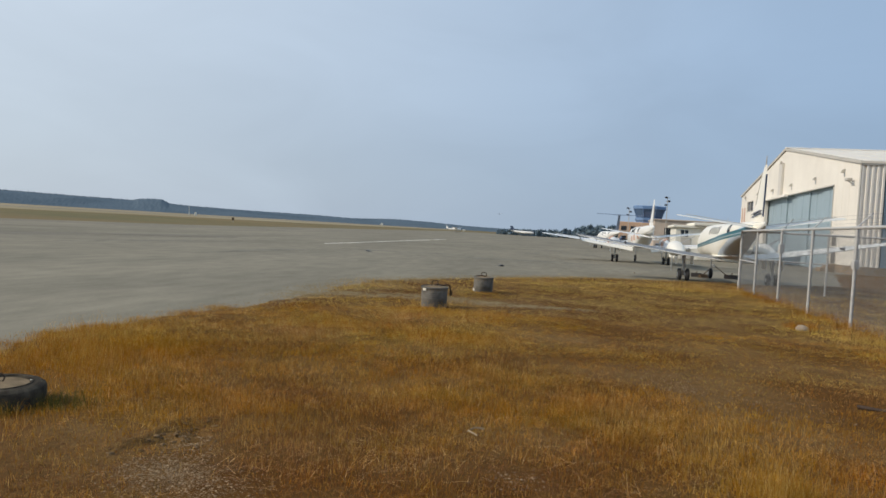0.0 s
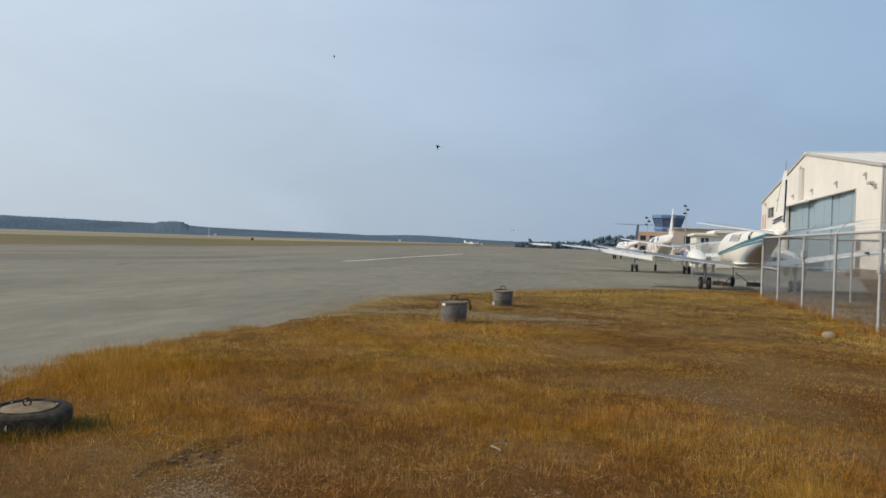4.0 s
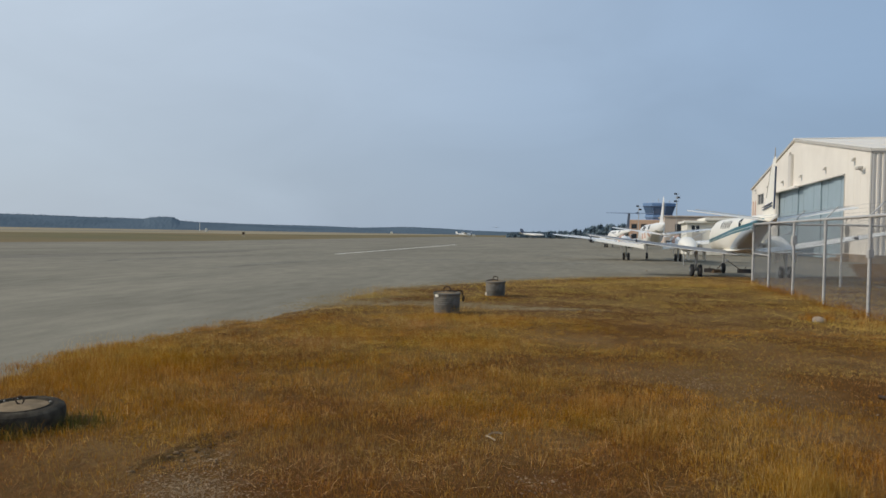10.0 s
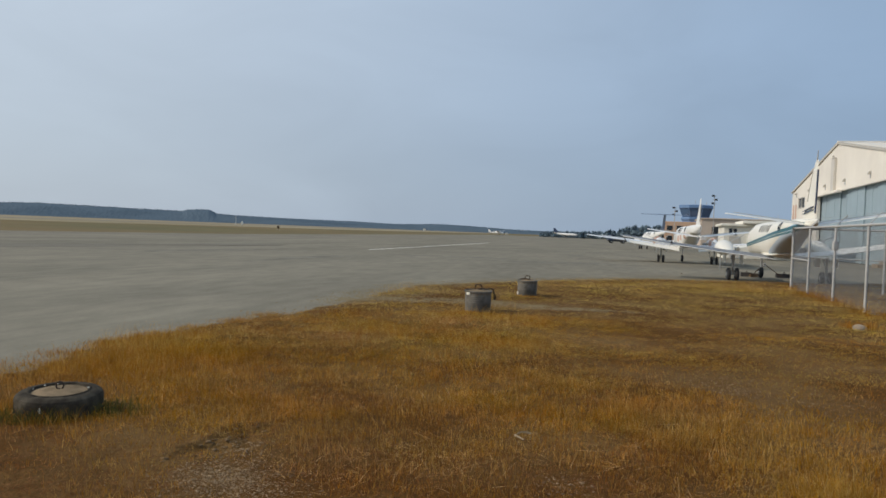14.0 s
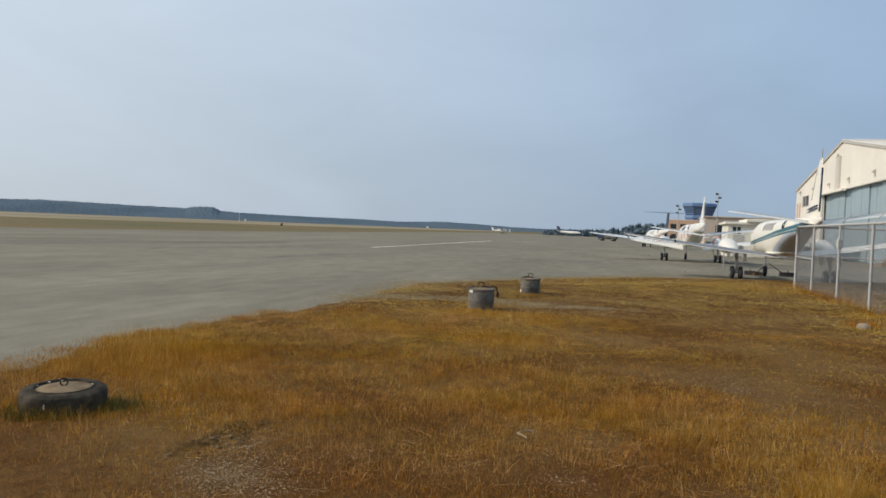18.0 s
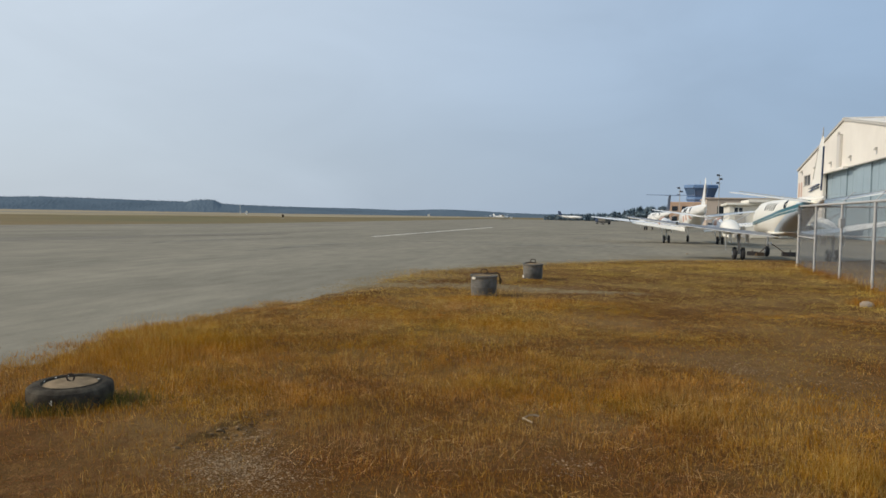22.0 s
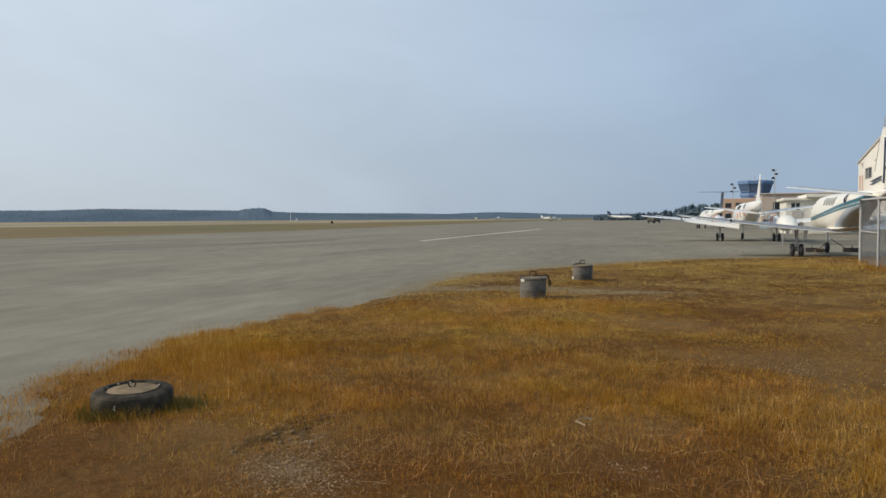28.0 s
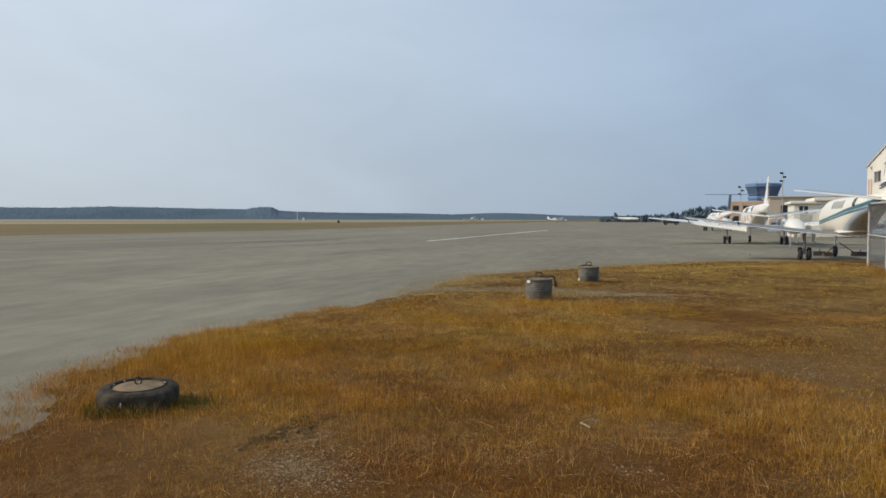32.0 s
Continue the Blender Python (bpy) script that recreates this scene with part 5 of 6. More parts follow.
def chock_set(x, y):
    """Chocks, and the tow bar legs at the nose wheel."""
    for i, (dx, dy, L) in enumerate(((-0.75, 0.15, 0.5), (0.95, 0.05, 0.7))):
        c = thing("wheel_chock", pose(x + dx, y + dy, 0, 0, 0, -13 + 8 * i), "dark wooden wheel chock beside the nose wheel", "chock", "chocks")
        part("block", Shape().prism([(-0.13, 0.002), (0.13, 0.002), (0.10, 0.18), (-0.06, 0.20)], -L / 2, L / 2, "x"), M_BLACKWOOD, c)
        part("rope_handle", Shape().rod((0, -0.1, 0.19), (0.02, 0, 0.3), 0.012).rod((0.02, 0, 0.3), (0, 0.1, 0.19), 0.012), M_RUST, c)
    c = thing("wheel_chock", pose(x - 0.5, y - 0.1, 0, 0, 0, 20), "faded orange wooden wheel chock", "chock", "chocks")
    part("block", Shape().prism([(-0.1, 0.002), (0.1, 0.002), (0.0, 0.17)], -0.22, 0.22, "x"), M_YELLOW, c)
    t = thing("tow_bar", pose(x, y, 0, 0, 0, -13), "dark tie-down chains spread from the nose strut", "tow bar")
    part("chain", Shape().rod((-0.02, 0, 0.62), (-0.55, -0.1, 0.05), 0.02, n=6), M_RUST, t)
    part("chain", Shape().rod((0.02, 0, 0.62), (0.75, -0.05, 0.08), 0.02, n=6), M_RUST, t)
    part("collar", Shape().lathe((0, 0, 0.56), (0, 0, 1), [(0, 0.07), (0.1, 0.07)], 12), M_STEEL, t)


chock_set(13.3, 34.45)


# ---- tie-down weights ----
def washtub(x, y, turn, handle, label, R=0.29, H=0.42):
    t = thing("tie_down_anchor", pose(x, y, verge_height(np.array([x]), np.array([y]))[0] - 0.01, 1.5, 0, turn), label, "bucket", "tie-down weights")
    prof = [(0, R * 0.93)]
    for i in range(5):
        z = H - 0.245 + i * 0.042
        prof += [(z, R * 0.955), (z + 0.012, R * 0.972), (z + 0.024, R * 0.955)]
    prof += [(H - 0.04, R * 0.97), (H - 0.03, R * 1.02), (H, R * 1.03), (H + 0.004, R * 0.99), (H - 0.03, R * 0.97)]
    part("ribbed_wall", Shape().lathe((0, 0, 0), (0, 0, 1), prof, 32, False), M_CAN, t, smooth=40)
    part("concrete_fill", Shape().lathe((0, 0, 0), (0, 0, 1), [(0.02, R * 0.9), (H - 0.03, R * 0.965), (H - 0.005, R * 0.7), (H + 0.012, R * 0.3), (H + 0.015, 0.02)], 24), M_CONCRETE, t, "grey-brown concrete filling", smooth=40)
    part("lifting_eye", tube([(-0.062, 0, H - 0.02), (-0.062, 0, H + 0.10), (-0.045, 0, H + 0.115), (0.045, 0, H + 0.115), (0.062, 0, H + 0.10), (0.062, 0, H - 0.02)], 0.011), M_RUST, t, "rusty steel lifting loop")
    if handle:
        ch = part("chain", tube([(0.0, -0.02, H + 0.03), (0.06, -0.05, H + 0.05), (0.15, -0.07, H + 0.03), (0.24, -0.06, H + 0.05), (R + 0.02, -0.05, H + 0.03), (R + 0.04, -0.05, H - 0.06)], 0.016), M_RUST, t, "rusty chain over the rim")
        part("ring", tube(arc((R + 0.055, -0.05, H - 0.12), 0.055, 0, 360, ((0.3, 0, 0), (0, 0, 1)), 12), 0.014), M_RUST, ch)
        part("label_patch", Shape().rings([[(1.045 * R * math.cos(q), 1.045 * R * math.sin(q), z) for q in [radians(205 + 6 * i) for i in range(4)]] + [(1.0 * R * math.cos(q), 1.0 * R * math.sin(q), z) for q in [radians(223 - 6 * i) for i in range(4)]] for z in (H - 0.075, H - 0.025)]), M_WHITEBIT, t, "torn white sticker")
    else:
        part("chain", tube([(0.06, 0, H + 0.02), (-0.05, -0.03, H + 0.04), (-0.14, -0.03, H + 0.03), (-0.2, 0.02, H + 0.02)], 0.016), M_RUST, t, "rusty chain on the concrete")
        part("label_patch", Shape().rings([[(1.0 * R * math.cos(q), 1.0 * R * math.sin(q), z) for q in [radians(205 + 6 * i) for i in range(4)]] + [(0.94 * R * math.cos(q), 0.94 * R * math.sin(q), z) for q in [radians(223 - 6 * i) for i in range(4)]] for z in (0.03, 0.10)]), M_WHITEBIT, t, "white scrap on the side")
    return t


washtub(-0.098, 14.55, 10, True, "ribbed zinc bucket of concrete, chain over its rim, on grass", R=0.28, H=0.43)
washtub(1.16, 18.7, -20, False, "ribbed zinc bucket filled with concrete, by the edge of the apron", R=0.268, H=0.40)


def tyre_weight(x, y):
    t = thing("tie_down_anchor", pose(x, y, verge_height(np.array([x]), np.array([y]))[0] - 0.03, 2, 0, 15) @ Matrix.Diagonal((1, 1, 1.06, 1)), "old car tyre filled with concrete lying in the grass", "tyre", "tie-down weights")
    prof = [(0.0, 0.21), (0.0, 0.29), (0.025, 0.325), (0.05, 0.337), (0.155, 0.337), (0.18, 0.328), (0.195, 0.305), (0.203, 0.27), (0.2, 0.225), (0.17, 0.20)]
    carcass = part("carcass", Shape().lathe((0, 0, 0), (0, 0, 1), prof, 44, False), M_RUBBER, t, smooth=35)
    for i in range(56):
        m = Matrix.Rotation(2 * math.pi * i / 56, 4, "Z")
        part("tread_block", Shape().box((0.330, -0.0165, 0.035 + 0.008 * (i % 2)), (0.3365, 0.0165, 0.155 + 0.008 * (i % 2)), 0.002, m), M_RUBBER, carcass)
    part("concrete_fill", Shape().lathe((0, 0, 0), (0, 0, 1), [(0.01, 0.19), (0.19, 0.213), (0.2, 0.17), (0.208, 0.02)], 28), M_CONCRETE, t, "rough brown concrete filling", smooth=40)
    part("rim_bead", tube(arc((0, 0, 0.2), 0.232, 0, 360, ((1, 0, 0), (0, 1, 0)), 32), 0.009), M_RUBBER, carcass)
    part("hook", tube([(0.0, 0, 0.17), (0.0, 0, 0.2)] + arc((0.0, 0, 0.238), 0.03, 270, -60, ((1, 0, 0), (0, 0, 1)), 16), 0.0065), M_RUST, t, "rusty iron eye hook")
    for i, q in enumerate((112, 138, 171, 20)):
        m = Matrix.Rotation(radians(q), 4, "Z")
        part("paint_fleck", Shape().box((0.208 + 0.006 * (i % 3), -0.008, 0.1985), (0.218 + 0.007 * (i % 2), 0.002 + 0.004 * (i % 3), 0.205), 0.001, m), M_WHITEBIT, carcass, "flake of white paint")
    m = Matrix.Rotation(radians(262), 4, "Z")
    part("torn_label", Shape().box((0.338, -0.003, 0.105), (0.342, 0.006, 0.145), 0.001, m).box((0.338, -0.012, 0.118), (0.342, -0.004, 0.126), 0.001, m), M_WHITEBIT, carcass, "torn white strip on the tread")


tyre_weight(-3.525, 5.72)


# ---- small things on the grass ----
def boulder(x, y, r, label, flat=0.75):
    s = Shape()
    rings = []
    for i in range(7):
        th = math.pi * i / 6
        rings.append([(x + r * (math.sin(th) + 0.02) * math.cos(q) * (1 + 0.18 * math.sin(3 * q + i)), y + r * (math.sin(th) + 0.02) * math.sin(q) * (1 + 0.15 * math.cos(2 * q - i)), r * flat * (0.55 - math.cos(th))) for q in [2 * math.pi * j / 12 for j in range(12)]])
    solid("stone", s.rings(rings), M_STONE, label, "stone", smooth=60)


boulder(7.35, 14.2, 0.13, "pale rounded stone in the grass by the fence")
boulder(9.5, 34.6, 0.05, "small white stone lying on the asphalt")
boulder(2.52, 14.0, 0.055, "flat pale stone in the short grass", 0.5)
boulder(-0.06, 11.22, 0.045, "pale stone half hidden in the grass", 0.7)
boulder(7.62, 14.75, 0.05, "small pale stone by the fence")
def folded_strip(points, h):
    return [[(x, y, z), (x + 0.004, y - 0.003, z), (x + 0.012, y + 0.006, z + h), (x + 0.008, y + 0.009, z + h)] for x, y, z in points]


solid("paper_scrap", Shape().rings(folded_strip([(0.286, 5.547, 0.075), (0.31, 5.595, 0.078), (0.343, 5.63, 0.082), (0.38, 5.65, 0.08), (0.421, 5.655, 0.07)], 0.012))
      .rings(folded_strip([(0.284, 5.547, 0.087), (0.315, 5.515, 0.082), (0.355, 5.48, 0.07)], 0.006)), M_SCRAP, "folded tan paper scrap in the dry grass", "litter")
solid("iron_bar", Shape().rod((4.45, 7.36, 0.06), (5.3, 6.75, 0.05), 0.022, n=8), M_RUST, "dark iron bar lying in the grass", "bar", smooth=40)


# ---- buildings beyond the apron ----
def control_tower():
    t = thing("control_tower", pose(55.7, 192.0, 0, 0, 0, -16), "low blue control tower with a flared tinted glass cab", "control tower")
    octo = lambda r, z: [(r * math.cos(radians(22.5 + 45 * i)), r * math.sin(radians(22.5 + 45 * i)), z) for i in range(8)]
    part("shaft", Shape().rings([octo(3.6, 0), octo(3.6, 6.6)]), M_TOWERBLUE, t)
    part("gallery", Shape().rings([octo(3.7, 6.55), octo(3.95, 6.9), octo(3.9, 7.5), octo(3.5, 7.55)]), M_TOWERBLUE, t)
    cab = part("cab_glass", Shape().rings([octo(3.5, 7.5), octo(4.3, 9.75)]), M_TOWERGLASS, t)
    for i in range(8):
        a, b = octo(3.53, 7.5)[i], octo(4.34, 9.75)[i]
        part("mullion", Shape().rod(a, b, 0.08, n=6), M_TOWERBLUE, cab)
    part("roof", Shape().rings([octo(4.35, 9.75), octo(4.6, 9.9), octo(4.6, 10.6), octo(4.2, 10.75)]), M_TOWERBLUE, t, "dark blue roof fascia")
    for i in range(5):
        part("roof_antenna", Shape().rod((-3 + i * 1.4, 0.5 * (i % 2), 10.7), (-3 + i * 1.4, 0.5 * (i % 2), 11.3 + 0.4 * (i % 3)), 0.05, n=5), M_TRIM, t)
    base = part("base_building", Shape().box((-7.5, -8, 0), (3, 6, 6.1), 0.1), M_ORANGE, t, "terracotta two-storey base")
    for i in range(4):
        for j in range(2):
            part("window", Shape().box((-6.9 + i * 2.4, -8.06, 1.2 + j * 2.6), (-5.5 + i * 2.4, -8.01, 2.4 + j * 2.6)), M_GLASSDARK, base)


control_tower()


def block(name, m, size, material, label, category, roof_material, windows=0, overhang=0.3):
    w, d, h = size
    b = thing(name, m, label, category)
    wall = part("wall", Shape().box((0, 0, 0), (w, d, h), 0.03), material, b)
    part("roof", Shape().box((-overhang, -overhang, h), (w + overhang, d + overhang, h + 0.25), 0.05), roof_material, b)
    for i in range(windows):
        x = w * (i + 0.5) / windows
        win = part("window", Shape().box((x - 0.6, -0.03, h * 0.45), (x + 0.6, -0.005, h * 0.75)), M_GLASSDARK, wall)
        part("sill", Shape().box((x - 0.7, -0.1, h * 0.45 - 0.08), (x + 0.7, -0.005, h * 0.45)), M_TRIM, win)
    return b


block("terminal_building", pose(42.9, 143.8, 0, 0, 0, -13), (26, 18, 5.8), M_TAN, "tan flat-roofed airport building", "building", M_TAN, 5)
shed = block("shed", pose(22.6, 68.6, 0, 0, 0, -13), (7.5, 6, 3.05), M_SHED, "white clad shed with a flat overhanging roof", "shed", M_SHED, 0)
part("door", Shape().box((0.5, -0.05, 0.05), (1.4, -0.005, 2.1), 0.01), M_TRIM, shed, "grey door")
part("roller_door", Shape().box((2.0, -0.06, 0.05), (5.6, -0.005, 2.5), 0.01), M_SHED, shed, "white roller door")
part("awning", Shape().box((2.4, -1.2, 1.0), (7.5, -0.07, 1.12), 0.02), M_SHED, shed, "low white canopy")
part("upper_roof", Shape().box((1.6, -0.55, 3.302), (8.0, 6.3, 3.62), 0.04), M_SHED, shed, "raised roof tier with a pale fascia")
part("gutter", Shape().box((1.6, -0.62, 3.31), (8.0, -0.56, 3.4), 0.01), M_TRIM, shed)
high_window = part("window", Shape().box((0.45, -0.03, 2.2), (1.15, -0.006, 2.85)), M_GLASSDARK, shed)
part("window_frame", Shape().box((0.37, -0.06, 2.12), (1.23, -0.031, 2.2)).box((0.37, -0.06, 2.85), (1.23, -0.031, 2.93)).box((0.77, -0.06, 2.2), (0.83, -0.031, 2.85)), M_SHED, high_window)
for i in range(9):
    part("roller_slat", Shape().box((2.05, -0.075, 1.2 + 0.14 * i), (5.55, -0.061, 1.32 + 0.14 * i), 0.004), M_SHED, shed)


def light_mast(x, y, h, label):
    t = thing("light_mast", pose(x, y, 0), label, "light mast", "floodlight masts")
    part("pole", Shape().rod((0, 0, 0), (0, 0, h), 0.11, 0.06, n=10), M_TRIM, t, smooth=40)
    for k in range(3):
        z = h - 0.1 - k * 0.75
        arm = part("cross_arm", Shape().rod((-0.4, 0, z), (0.4, 0, z), 0.04, n=6), M_TRIM, t)
        for s in ((-0.35, 0.25)[k % 2],):
            part("floodlight", Shape().box((s - 0.25, -0.4, z - 0.15), (s + 0.25, -0.05, z + 0.2), 0.04), M_DARK, arm)


light_mast(40.5, 154.8, 8.4, "slim floodlight mast in front of the tower")
light_mast(45.0, 143.0, 10.5, "floodlight mast rising behind the tan building")


# ---- distant aircraft, signs ----
def light_plane(m, label, high_wing=True, group="distant light aircraft"):
    a = thing("light_aircraft", m, label, "aircraft", group)
    b = Body([(2.2, 1.2, 0.05, 0.05), (2.0, 1.2, 0.35, 0.33), (1.0, 1.25, 0.5, 0.48), (0.2, 1.4, 0.56, 0.66), (-1.0, 1.42, 0.52, 0.6), (-2.5, 1.4, 0.3, 0.34), (-5.0, 1.45, 0.08, 0.12), (-5.3, 1.46, 0.03, 0.05)])
    fus = part("fuselage", b.shape(16), M_WHITE, a, smooth=50)
    for s in (-1, 1):
        zw = 2.05 if high_wing else 1.05
        surface("wing", [(s * 0.1, 0.6, 1.6, zw), (s * 2.8, 0.6, 1.55, zw + 0.1), (s * 5.4, 0.45, 1.1, zw + 0.2)], 0.13, M_WHITE, a)
        surface("stabiliser", [(s * 0.05, -4.4, 0.95, 1.5), (s * 1.7, -4.6, 0.65, 1.52)], 0.1, M_WHITE, a)
        part("side_window", Shape().rings([[b.skin(y, z, 0.008, s) for y, z in ((0.5, 1.55), (-1.0, 1.55), (-0.8, 1.85), (0.2, 1.85))], [b.skin(y, z, -0.02, s) for y, z in ((0.5, 1.55), (-1.0, 1.55), (-0.8, 1.85), (0.2, 1.85))]]), M_GLASSDARK, fus)
        leg = part("main_leg", Shape().rod((s * 0.4, -0.3, 0.95), (s * 1.15, -0.35, 0.22), 0.04), M_STEEL, a)
        wheel(leg, s * 1.2, -0.35, 0.2, 0.14)
    part("fin", Shape().rings([[(-0.04, -4.0, 1.55), (0.04, -4.0, 1.55), (0.04, -5.25, 1.55), (-0.04, -5.25, 1.55)], [(-0.02, -4.9, 2.7), (0.02, -4.9, 2.7), (0.02, -5.45, 2.7), (-0.02, -5.45, 2.7)]]), M_WHITE, a)
    leg = part("nose_leg", Shape().rod((0, 1.5, 0.95), (0, 1.6, 0.22), 0.04), M_STEEL, a)
    wheel(leg, 0, 1.6, 0.2, 0.13)
    part("propeller", Shape().rings([[(-0.95, 2.24, 1.18), (0.95, 2.24, 1.22), (0.95, 2.26, 1.22), (-0.95, 2.26, 1.18)], [(-0.95, 2.24, 1.24), (0.95, 2.24, 1.28), (0.95, 2.26, 1.28), (-0.95, 2.26, 1.24)]]), M_DARK, a)
    return a


light_plane(pose(6.3, 323, 0, 0, 0, -114), "white high-wing light aircraft parked far out on the apron")
landing = light_plane(pose(40, 1050, 0) @ Matrix.Scale(1.25, 4), "small white light aircraft rolling along the runway", False)


def business_jet(m):
    a = thing("transport_aircraft", m, "white aircraft with a dark tail fin, parked before the trees", "aircraft", "distant light aircraft")
    b = Body([(6.5, 1.9, 0.05, 0.05), (6.0, 1.95, 0.4, 0.4), (4.5, 2.0, 0.65, 0.65), (-2.0, 2.05, 0.68, 0.7), (-5.0, 2.4, 0.45, 0.45), (-7.0, 2.7, 0.1, 0.15)])
    part("fuselage", b.shape(18), M_WHITE, a, smooth=50)
    upright_surface("fin", [(2.7, -4.3, 2.6), (5.2, -6.3, 1.4)], 0.09, M_NAVY, a, "dark blue tail fin")
    for s in (-1, 1):
        surface("wing", [(s * 0.2, 1.6, 2.5, 1.5), (s * 8.0, 0.6, 1.2, 2.0)], 0.13, M_WHITE, a)
        surface("stabiliser", [(s * 0.1, -5.6, 1.3, 2.9), (s * 3.0, -6.0, 0.9, 3.1)], 0.1, M_WHITE, a)
        leg = part("main_leg", Shape().rod((s * 1.6, -0.3, 1.4), (s * 1.6, -0.3, 0.3), 0.06), M_STEEL, a)
        wheel(leg, s * 1.6, -0.3, 0.3, 0.2)
    leg = part("nose_leg", Shape().rod((0, 4.8, 1.4), (0, 4.8, 0.3), 0.05), M_STEEL, a)
    wheel(leg, 0, 4.8, 0.28, 0.18)


business_jet(pose(37.4, 330, 0, 0, 0, -118) @ Matrix.Scale(0.86, 4))


def marker(x, y, h, label, material, w=0.5):
    t = thing("airfield_sign", pose(x, y, -0.06), label, "sign", "airfield markers")
    part("board", Shape().box((-w, -0.08, h * 0.35), (w, 0.08, h), 0.03), material, t)
    for s in (-0.7, 0.7):
        part("leg", Shape().rod((s * w, 0, 0), (s * w, 0, h * 0.36), 0.04, n=6), M_STEEL, t)


marker(-57.4, 193, 1.15, "small brown airfield marker board at the grass edge", M_RUST, 0.3)
marker(12.5, 420, 1.4, "small white marker board at the far apron edge", M_WHITEBIT, 0.8)
marker(-52, 600, 2.2, "white marker board beside the runway", M_WHITEBIT, 1.0)
mast = thing("radio_mast", pose(-176, 489, -0.06), "thin white navigation mast with an equipment box", "mast")
part("pole", Shape().rod((0, 0, 0), (0, 0, 6.2), 0.2, 0.14, n=8), M_WHITEBIT, mast)
part("equipment_box", Shape().box((4.0, -0.6, 0), (5.2, 0.6, 2.3), 0.08), M_WHITEBIT, mast)


def service_truck():
    t = thing("service_truck", pose(42, 175, 0), "small dark grey service truck on the apron", "truck")
    part("chassis", Shape().box((-2.2, -0.85, 0.45), (2.2, 0.85, 0.75), 0.05), M_DARK, t)
    cabin = part("cab", Shape().prism([(-2.2, 0.75), (-0.9, 0.75), (-0.9, 2.0), (-1.6, 2.0), (-2.2, 1.35)], -0.9, 0.9), M_NAVY, t, "dark blue cab")
    part("windscreen", Shape().box((-1.7, -0.92, 1.4), (-1.0, 0.92, 1.85)), M_GLASSDARK, cabin)
    part("load_box", Shape().box((-0.75, -0.9, 0.78), (2.2, 0.9, 1.6), 0.05), M_CAN, t, "dark grey load bed")
    for x in (-1.45, 1.4):
        for s in (-0.8, 0.8):
            w = part("wheel", Shape().lathe((x, s - 0.1, 0.38), (0, 1, 0), [(0, 0.25), (0.03, 0.38), (0.17, 0.38), (0.2, 0.25)], 16), M_TYRE, t, smooth=40)
            part("hub", Shape().lathe((x, s - 0.11, 0.38), (0, 1, 0), [(0, 0.16), (0.22, 0.16)], 10), M_STEEL, w)
    return t


truck = service_truck()


# ---- distance: woods and hills ----
HILLS = [(-60, 0.62), (-48, 0.70), (-40.2, 0.74), (-36.8, 0.74), (-33.2, 0.86), (-29.3, 0.79), (-23.7, 0.70), (-23.35, 0.82), (-22.7, 0.88), (-21.8, 0.88), (-21.45, 0.76), (-21.2, 0.62), (-20.1, 0.55), (-16.5, 0.47), (-10.2, 0.42),
         (-7.4, 0.34), (-3.8, 0.47), (-1.0, 0.40), (1.6, 0.27), (4.3, 0.22), (7.5, 0.25), (20, 0.4), (60, 0.5)]


def skyline(a):
    return np.interp(a, [p[0] for p in HILLS], [p[1] for p in HILLS])


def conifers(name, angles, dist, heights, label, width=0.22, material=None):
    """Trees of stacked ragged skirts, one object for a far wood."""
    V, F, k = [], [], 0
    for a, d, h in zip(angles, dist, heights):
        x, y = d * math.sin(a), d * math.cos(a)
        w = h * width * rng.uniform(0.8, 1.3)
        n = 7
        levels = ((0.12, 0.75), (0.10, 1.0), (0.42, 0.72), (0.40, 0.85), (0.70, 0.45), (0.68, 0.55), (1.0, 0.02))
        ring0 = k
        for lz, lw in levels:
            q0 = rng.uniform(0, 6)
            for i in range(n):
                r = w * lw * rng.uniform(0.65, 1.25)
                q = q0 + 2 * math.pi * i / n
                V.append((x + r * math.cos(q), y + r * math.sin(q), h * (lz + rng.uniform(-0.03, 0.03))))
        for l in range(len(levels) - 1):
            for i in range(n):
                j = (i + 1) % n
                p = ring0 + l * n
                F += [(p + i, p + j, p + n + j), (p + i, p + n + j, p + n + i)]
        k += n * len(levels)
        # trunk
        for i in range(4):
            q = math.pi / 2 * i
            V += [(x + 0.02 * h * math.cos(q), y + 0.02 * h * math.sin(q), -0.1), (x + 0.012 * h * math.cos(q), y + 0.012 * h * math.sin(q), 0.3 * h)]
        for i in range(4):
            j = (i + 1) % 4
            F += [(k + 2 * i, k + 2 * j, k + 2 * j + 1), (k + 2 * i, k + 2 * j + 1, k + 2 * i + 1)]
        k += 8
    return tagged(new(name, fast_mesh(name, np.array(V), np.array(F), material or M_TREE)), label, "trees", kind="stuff")


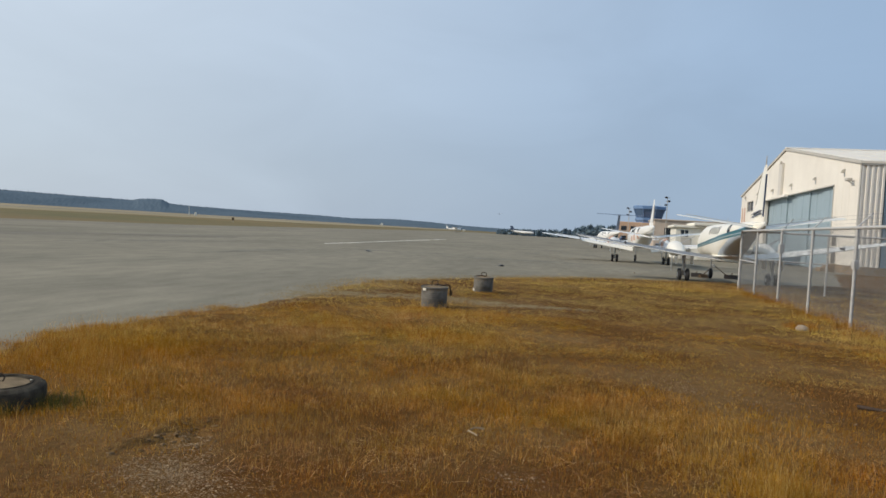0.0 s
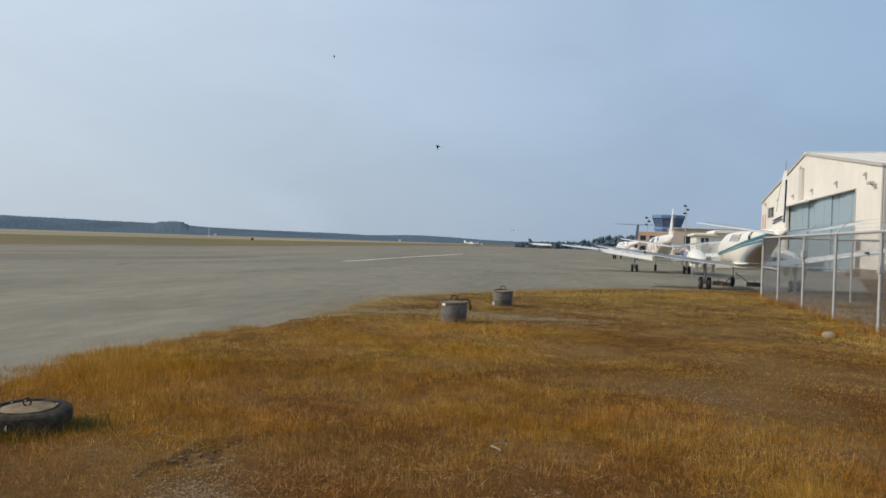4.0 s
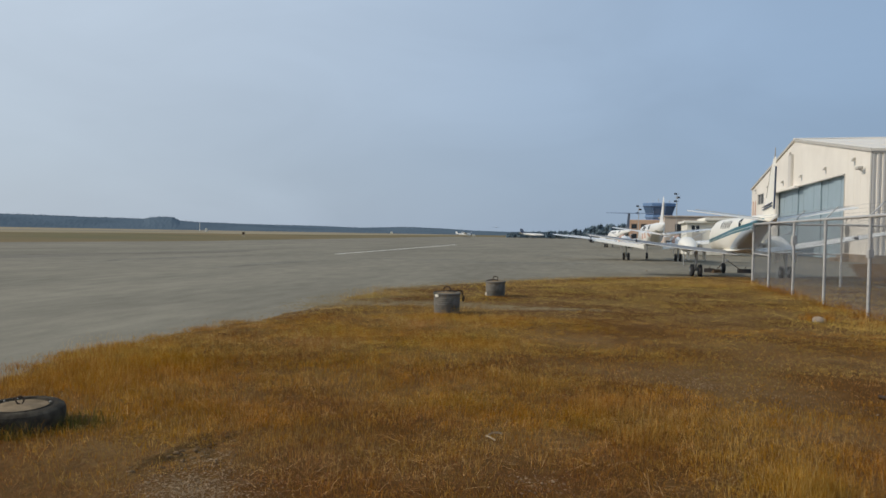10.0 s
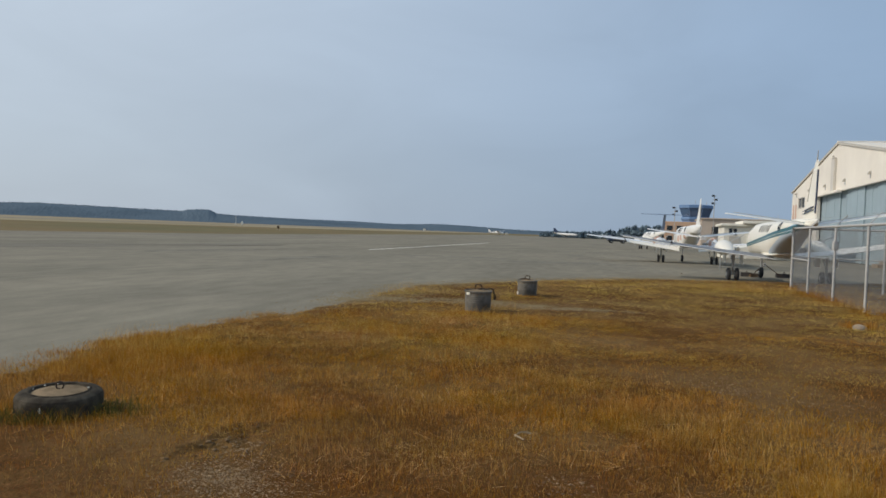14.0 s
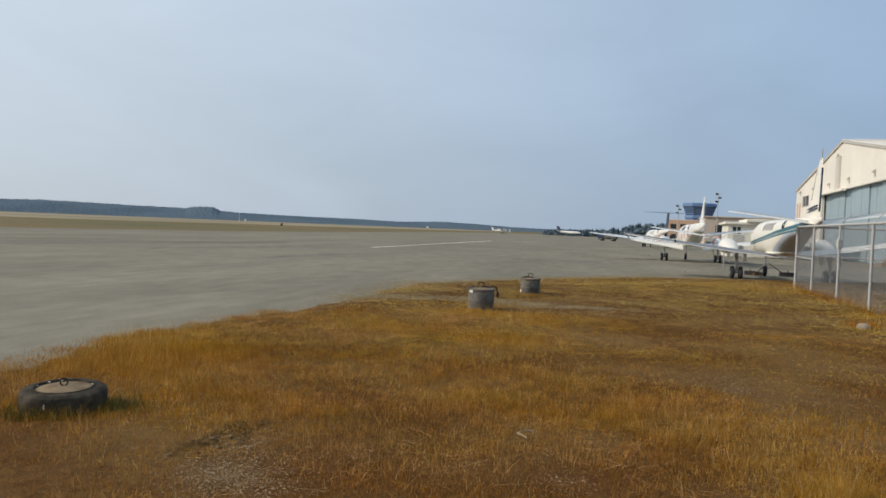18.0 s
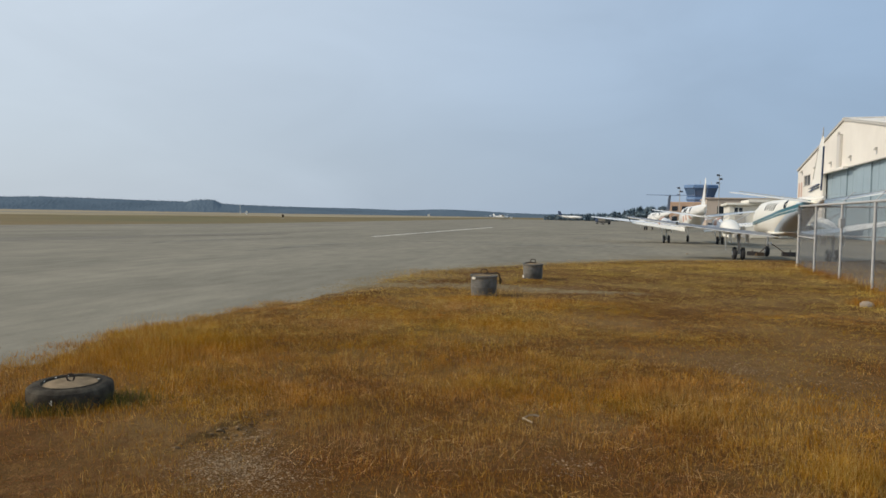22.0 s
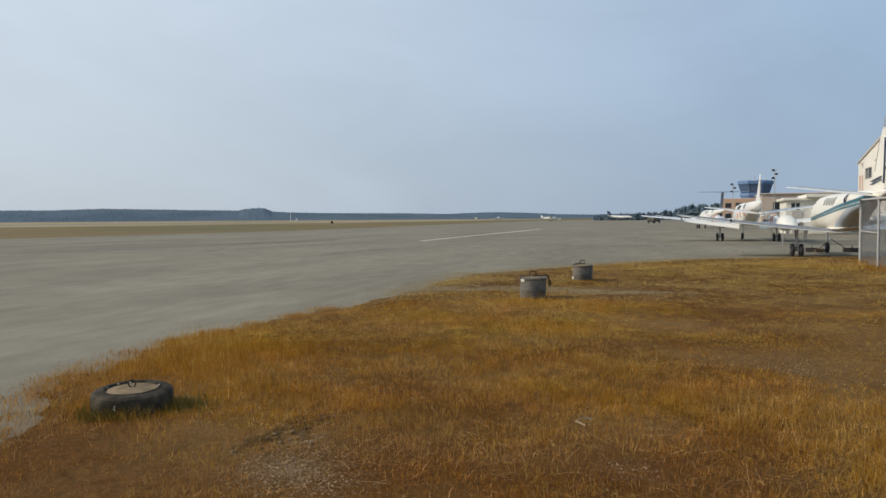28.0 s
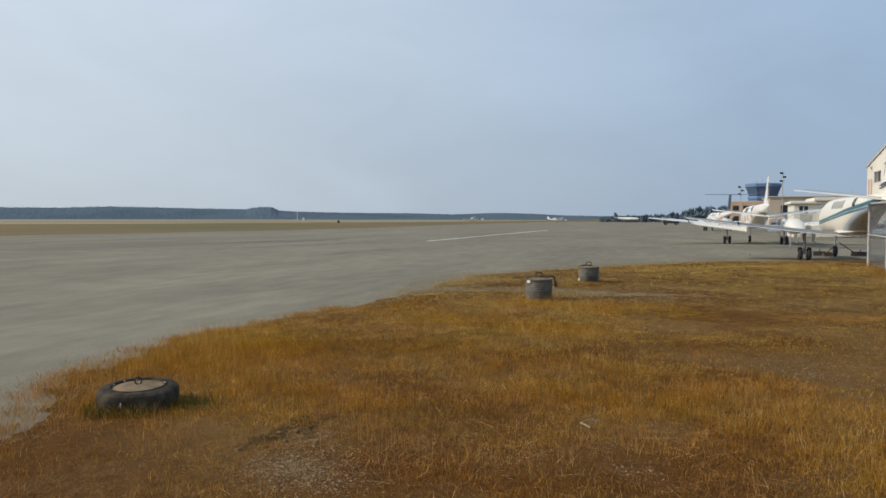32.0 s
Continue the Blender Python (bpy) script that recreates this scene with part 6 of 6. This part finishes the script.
def far_woods():
    """A wooded rise: a rough canopy that climbs to the skyline, and the pointed tops along its crest."""
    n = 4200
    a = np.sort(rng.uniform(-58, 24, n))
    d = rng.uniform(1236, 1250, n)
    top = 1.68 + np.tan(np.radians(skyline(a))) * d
    conifers("wooded_skyline", np.radians(a), d, np.clip(top, 3, 36) * rng.uniform(0.93, 1.05, n), "long wooded skyline beyond the airfield, haze in its colour", 0.16)
    ang = np.linspace(-75, 75, 2400)
    crest = 1.68 + np.tan(np.radians(skyline(ang))) * 1235
    rows = []
    for d, k in [(1080 + 15 * i, (i / 10) ** 0.8 * 0.975) for i in range(11)] + [(1400, 0.9), (1700, 0.0)]:
        z = -0.1 + k * crest + (0.35 * vnoise(ang, np.full(ang.size, d), 9.0, 1.0) + 0.25 * vnoise(ang, np.full(ang.size, d), 31.0, 2.0)) * (0 < k)
        rows.append(list(zip(d * np.sin(np.radians(ang)), d * np.cos(np.radians(ang)), z)))
    V = np.array(rows).reshape(-1, 3)
    w, m = len(rows), ang.size
    p = (np.arange(w - 1)[:, None] * m + np.arange(m - 1)).ravel()
    F = np.concatenate([np.stack([p, p + 1, p + m + 1], 1), np.stack([p, p + m + 1, p + m], 1)])
    tagged(new("wooded_hill", fast_mesh("wooded_hill", V, F, M_HILL)), "low wooded hills on the horizon, haze in their colour", kind="structure")


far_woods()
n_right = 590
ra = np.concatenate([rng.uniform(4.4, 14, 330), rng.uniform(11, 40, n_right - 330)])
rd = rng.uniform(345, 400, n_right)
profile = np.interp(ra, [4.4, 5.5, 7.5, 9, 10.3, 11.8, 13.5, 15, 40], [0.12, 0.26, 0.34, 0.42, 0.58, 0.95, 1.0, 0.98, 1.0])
conifers("conifer_wood", np.radians(ra), rd, (1.68 + np.tan(np.radians(profile)) * rd) * rng.uniform(0.6, 1.05, n_right), "conifers behind the parked aircraft, haze in their colour", 0.26)


# ---- swallows ----
def swallow(label):
    b = thing("swallow", pose(0, -40, 12), label, "bird", "swallows")
    body = Body([(0.11, 0, 0.004, 0.004), (0.09, 0, 0.018, 0.018), (0.04, 0, 0.028, 0.026), (-0.03, 0, 0.024, 0.022), (-0.08, 0, 0.012, 0.010), (-0.10, 0, 0.006, 0.004)])
    part("body", body.shape(10), M_BIRD, b, smooth=50)
    wings = []
    for s in (-1, 1):
        w = Shape().rings([[(s * x, f, 0.0), (s * x, f - c * 0.4, 0.006), (s * x, f - c, 0.0), (s * x, f - c * 0.5, -0.004)] for x, f, c in ((0.0, 0.05, 0.07), (0.06, 0.07, 0.065), (0.12, 0.045, 0.05), (0.18, -0.02, 0.03), (0.21, -0.06, 0.008))])
        wings.append(part("wing", w, M_BIRD, b, at=pose(s * 0.015, 0, 0.008)))
        part("tail_streamer", Shape().rings([[(s * x0, y, -0.002), (s * x1, y, -0.002), (s * x1, y, 0.002), (s * x0, y, 0.002)] for x0, x1, y in ((0.0, 0.012, -0.09), (0.012, 0.026, -0.14), (0.03, 0.034, -0.19))]), M_BIRD, b)
    return b, wings


SWALLOWS = [
    [(0, 40, 24, 14), (1.2, 14, 25.5, 8), (1.6, 8.9, 26.6, 4.8), (2.0, 7.8, 26.9, 4.66), (2.4, 6.79, 27.17, 4.94), (2.8, 5.49, 27.46, 4.67), (3.2, 3.72, 27.75, 4.67), (3.6, 1.32, 27.97, 4.78), (4.0, -1.02, 27.98, 5.45), (4.4, -3.02, 27.84, 6.44), (5.0, -6.5, 27.4, 8.5), (7.0, -30, 22, 22), (32, -80, -60, 25)],
    [(0, 26, 6, 4), (1.6, 13.5, 17.5, 3.2), (2.2, 7.69, 20.61, 3.81), (2.4, 6.66, 20.97, 4.62), (2.6, 4.78, 21.47, 5.58), (2.8, 2.62, 21.84, 6.43), (3.0, -0.65, 21.99, 7.76), (3.4, -6, 21.8, 11.5), (5, -26, 18, 24), (32, -70, -70, 25)],
    [(0, 60, 40, 12), (2.2, 8.5, 24, 2.3), (2.7, 0.17, 22, 2.42), (2.8, -0.98, 21.98, 2.64), (3.0, -4.09, 21.62, 3.48), (3.2, -6.84, 20.91, 4.64), (3.3, -8.04, 20.48, 5.55), (3.5, -9.58, 19.81, 7.4), (4.2, -15, 17, 14), (32, -70, -60, 25)],
    [(0, -90, 30, 44), (3.2, -27, 56, 18), (3.8, -13.5, 58.5, 16.3), (4.0, -11.1, 59, 16.9), (4.4, -6.34, 59.7, 18.9), (5.5, 8, 62, 28), (9, 30, 36, 40), (32, 90, -60, 40)],
    [(0, -2.47, 23.8, 0.75), (0.1, -4.1, 25.2, 0.9), (0.2, -7.4, 29.0, 1.35), (0.5, -18, 40, 3.5), (2.5, -80, 70, 14), (32, -150, -60, 25)],
    [(0, 1.88, 22.1, 0.6), (0.1, 2.65, 22.2, 0.62), (0.2, 3.6, 22.6, 0.75), (0.3, 4.3, 23.0, 1.0), (0.6, 8.5, 22.0, 3.2), (1.6, 26, 14, 9), (32, 60, -70, 25)],
]
birds = [swallow("dark swallow with swept wings in flight") for _ in SWALLOWS]


def motions():
    for (bird, wings), rows in zip(birds, SWALLOWS):
        poses, head = [], None
        for i, (t, x, y, z) in enumerate(rows):
            a, b = rows[max(0, i - 1)], rows[min(len(rows) - 1, i + 1)]
            d = Vector((b[1] - a[1], b[2] - a[2], b[3] - a[3]))
            want = math.degrees(math.atan2(-d.x, d.y))
            if head is not None:
                want = head + max(-80, min(80, (want - head + 180) % 360 - 180))
            head = want
            tilt = math.degrees(math.atan2(d.z, math.hypot(d.x, d.y)))
            poses.append((t, pose(x, y, z, tilt, 25 * math.sin(i * 1.7), want)))
        walk(bird, poses)
        for s, wing in zip((-1, 1), wings):
            flap = [(0.0, pose(s * 0.015, 0, 0.008, 0, -s * 10, 0))]
            for k in range(1, 56):
                flap.append((k * 0.1, pose(s * 0.015, 0, 0.008, 0, -s * (8 + 38 * math.sin(k * 2.3)), 0)))
            flap.append((32.0, pose(s * 0.015, 0, 0.008, 0, -s * 10, 0)))
            walk(wing, flap)
    # the light aircraft lands and rolls nearer along the runway
    walk(landing, [(t, pose(x, y, z, p, 0, 170)) for t, x, y, z, p in (
        (0, 130, 1640, 40, 3), (8, 88, 1340, 18, 3), (14, 56, 1130, 4.0, 4), (16.5, 40, 1049, 1.2, 4), (18, 28.9, 980, 0.4, 2), (20, 15.4, 905, -0.05, 0), (22, 0.3, 830, -0.05, 0),
        (24, -13.2, 755, -0.05, 0), (25, -18.8, 715, -0.05, 0), (29, -38.2, 579, -0.05, 0), (32, -46.4, 458, -0.05, 0))])
    # the truck drives in behind the wings, turns away, and leaves again
    walk(truck, [(t, pose(b * d, d, 0, 0, 0, -turn)) for t, b, d, turn in (
        (0, 0.262, 172, 0), (6, 0.231, 173, 0), (11, 0.199, 174, 0), (14, 0.184, 175, 0), (16.5, 0.1727, 175, 0), (17, 0.1705, 175, 5), (18, 0.1665, 175, 30), (20, 0.1607, 176, 50),
        (22, 0.1577, 180, 65), (24, 0.1559, 180, 74), (25, 0.1554, 180, 80), (27, 0.1565, 184, 105), (29, 0.1608, 190, 140), (32, 0.1713, 205, 180))])


motions()
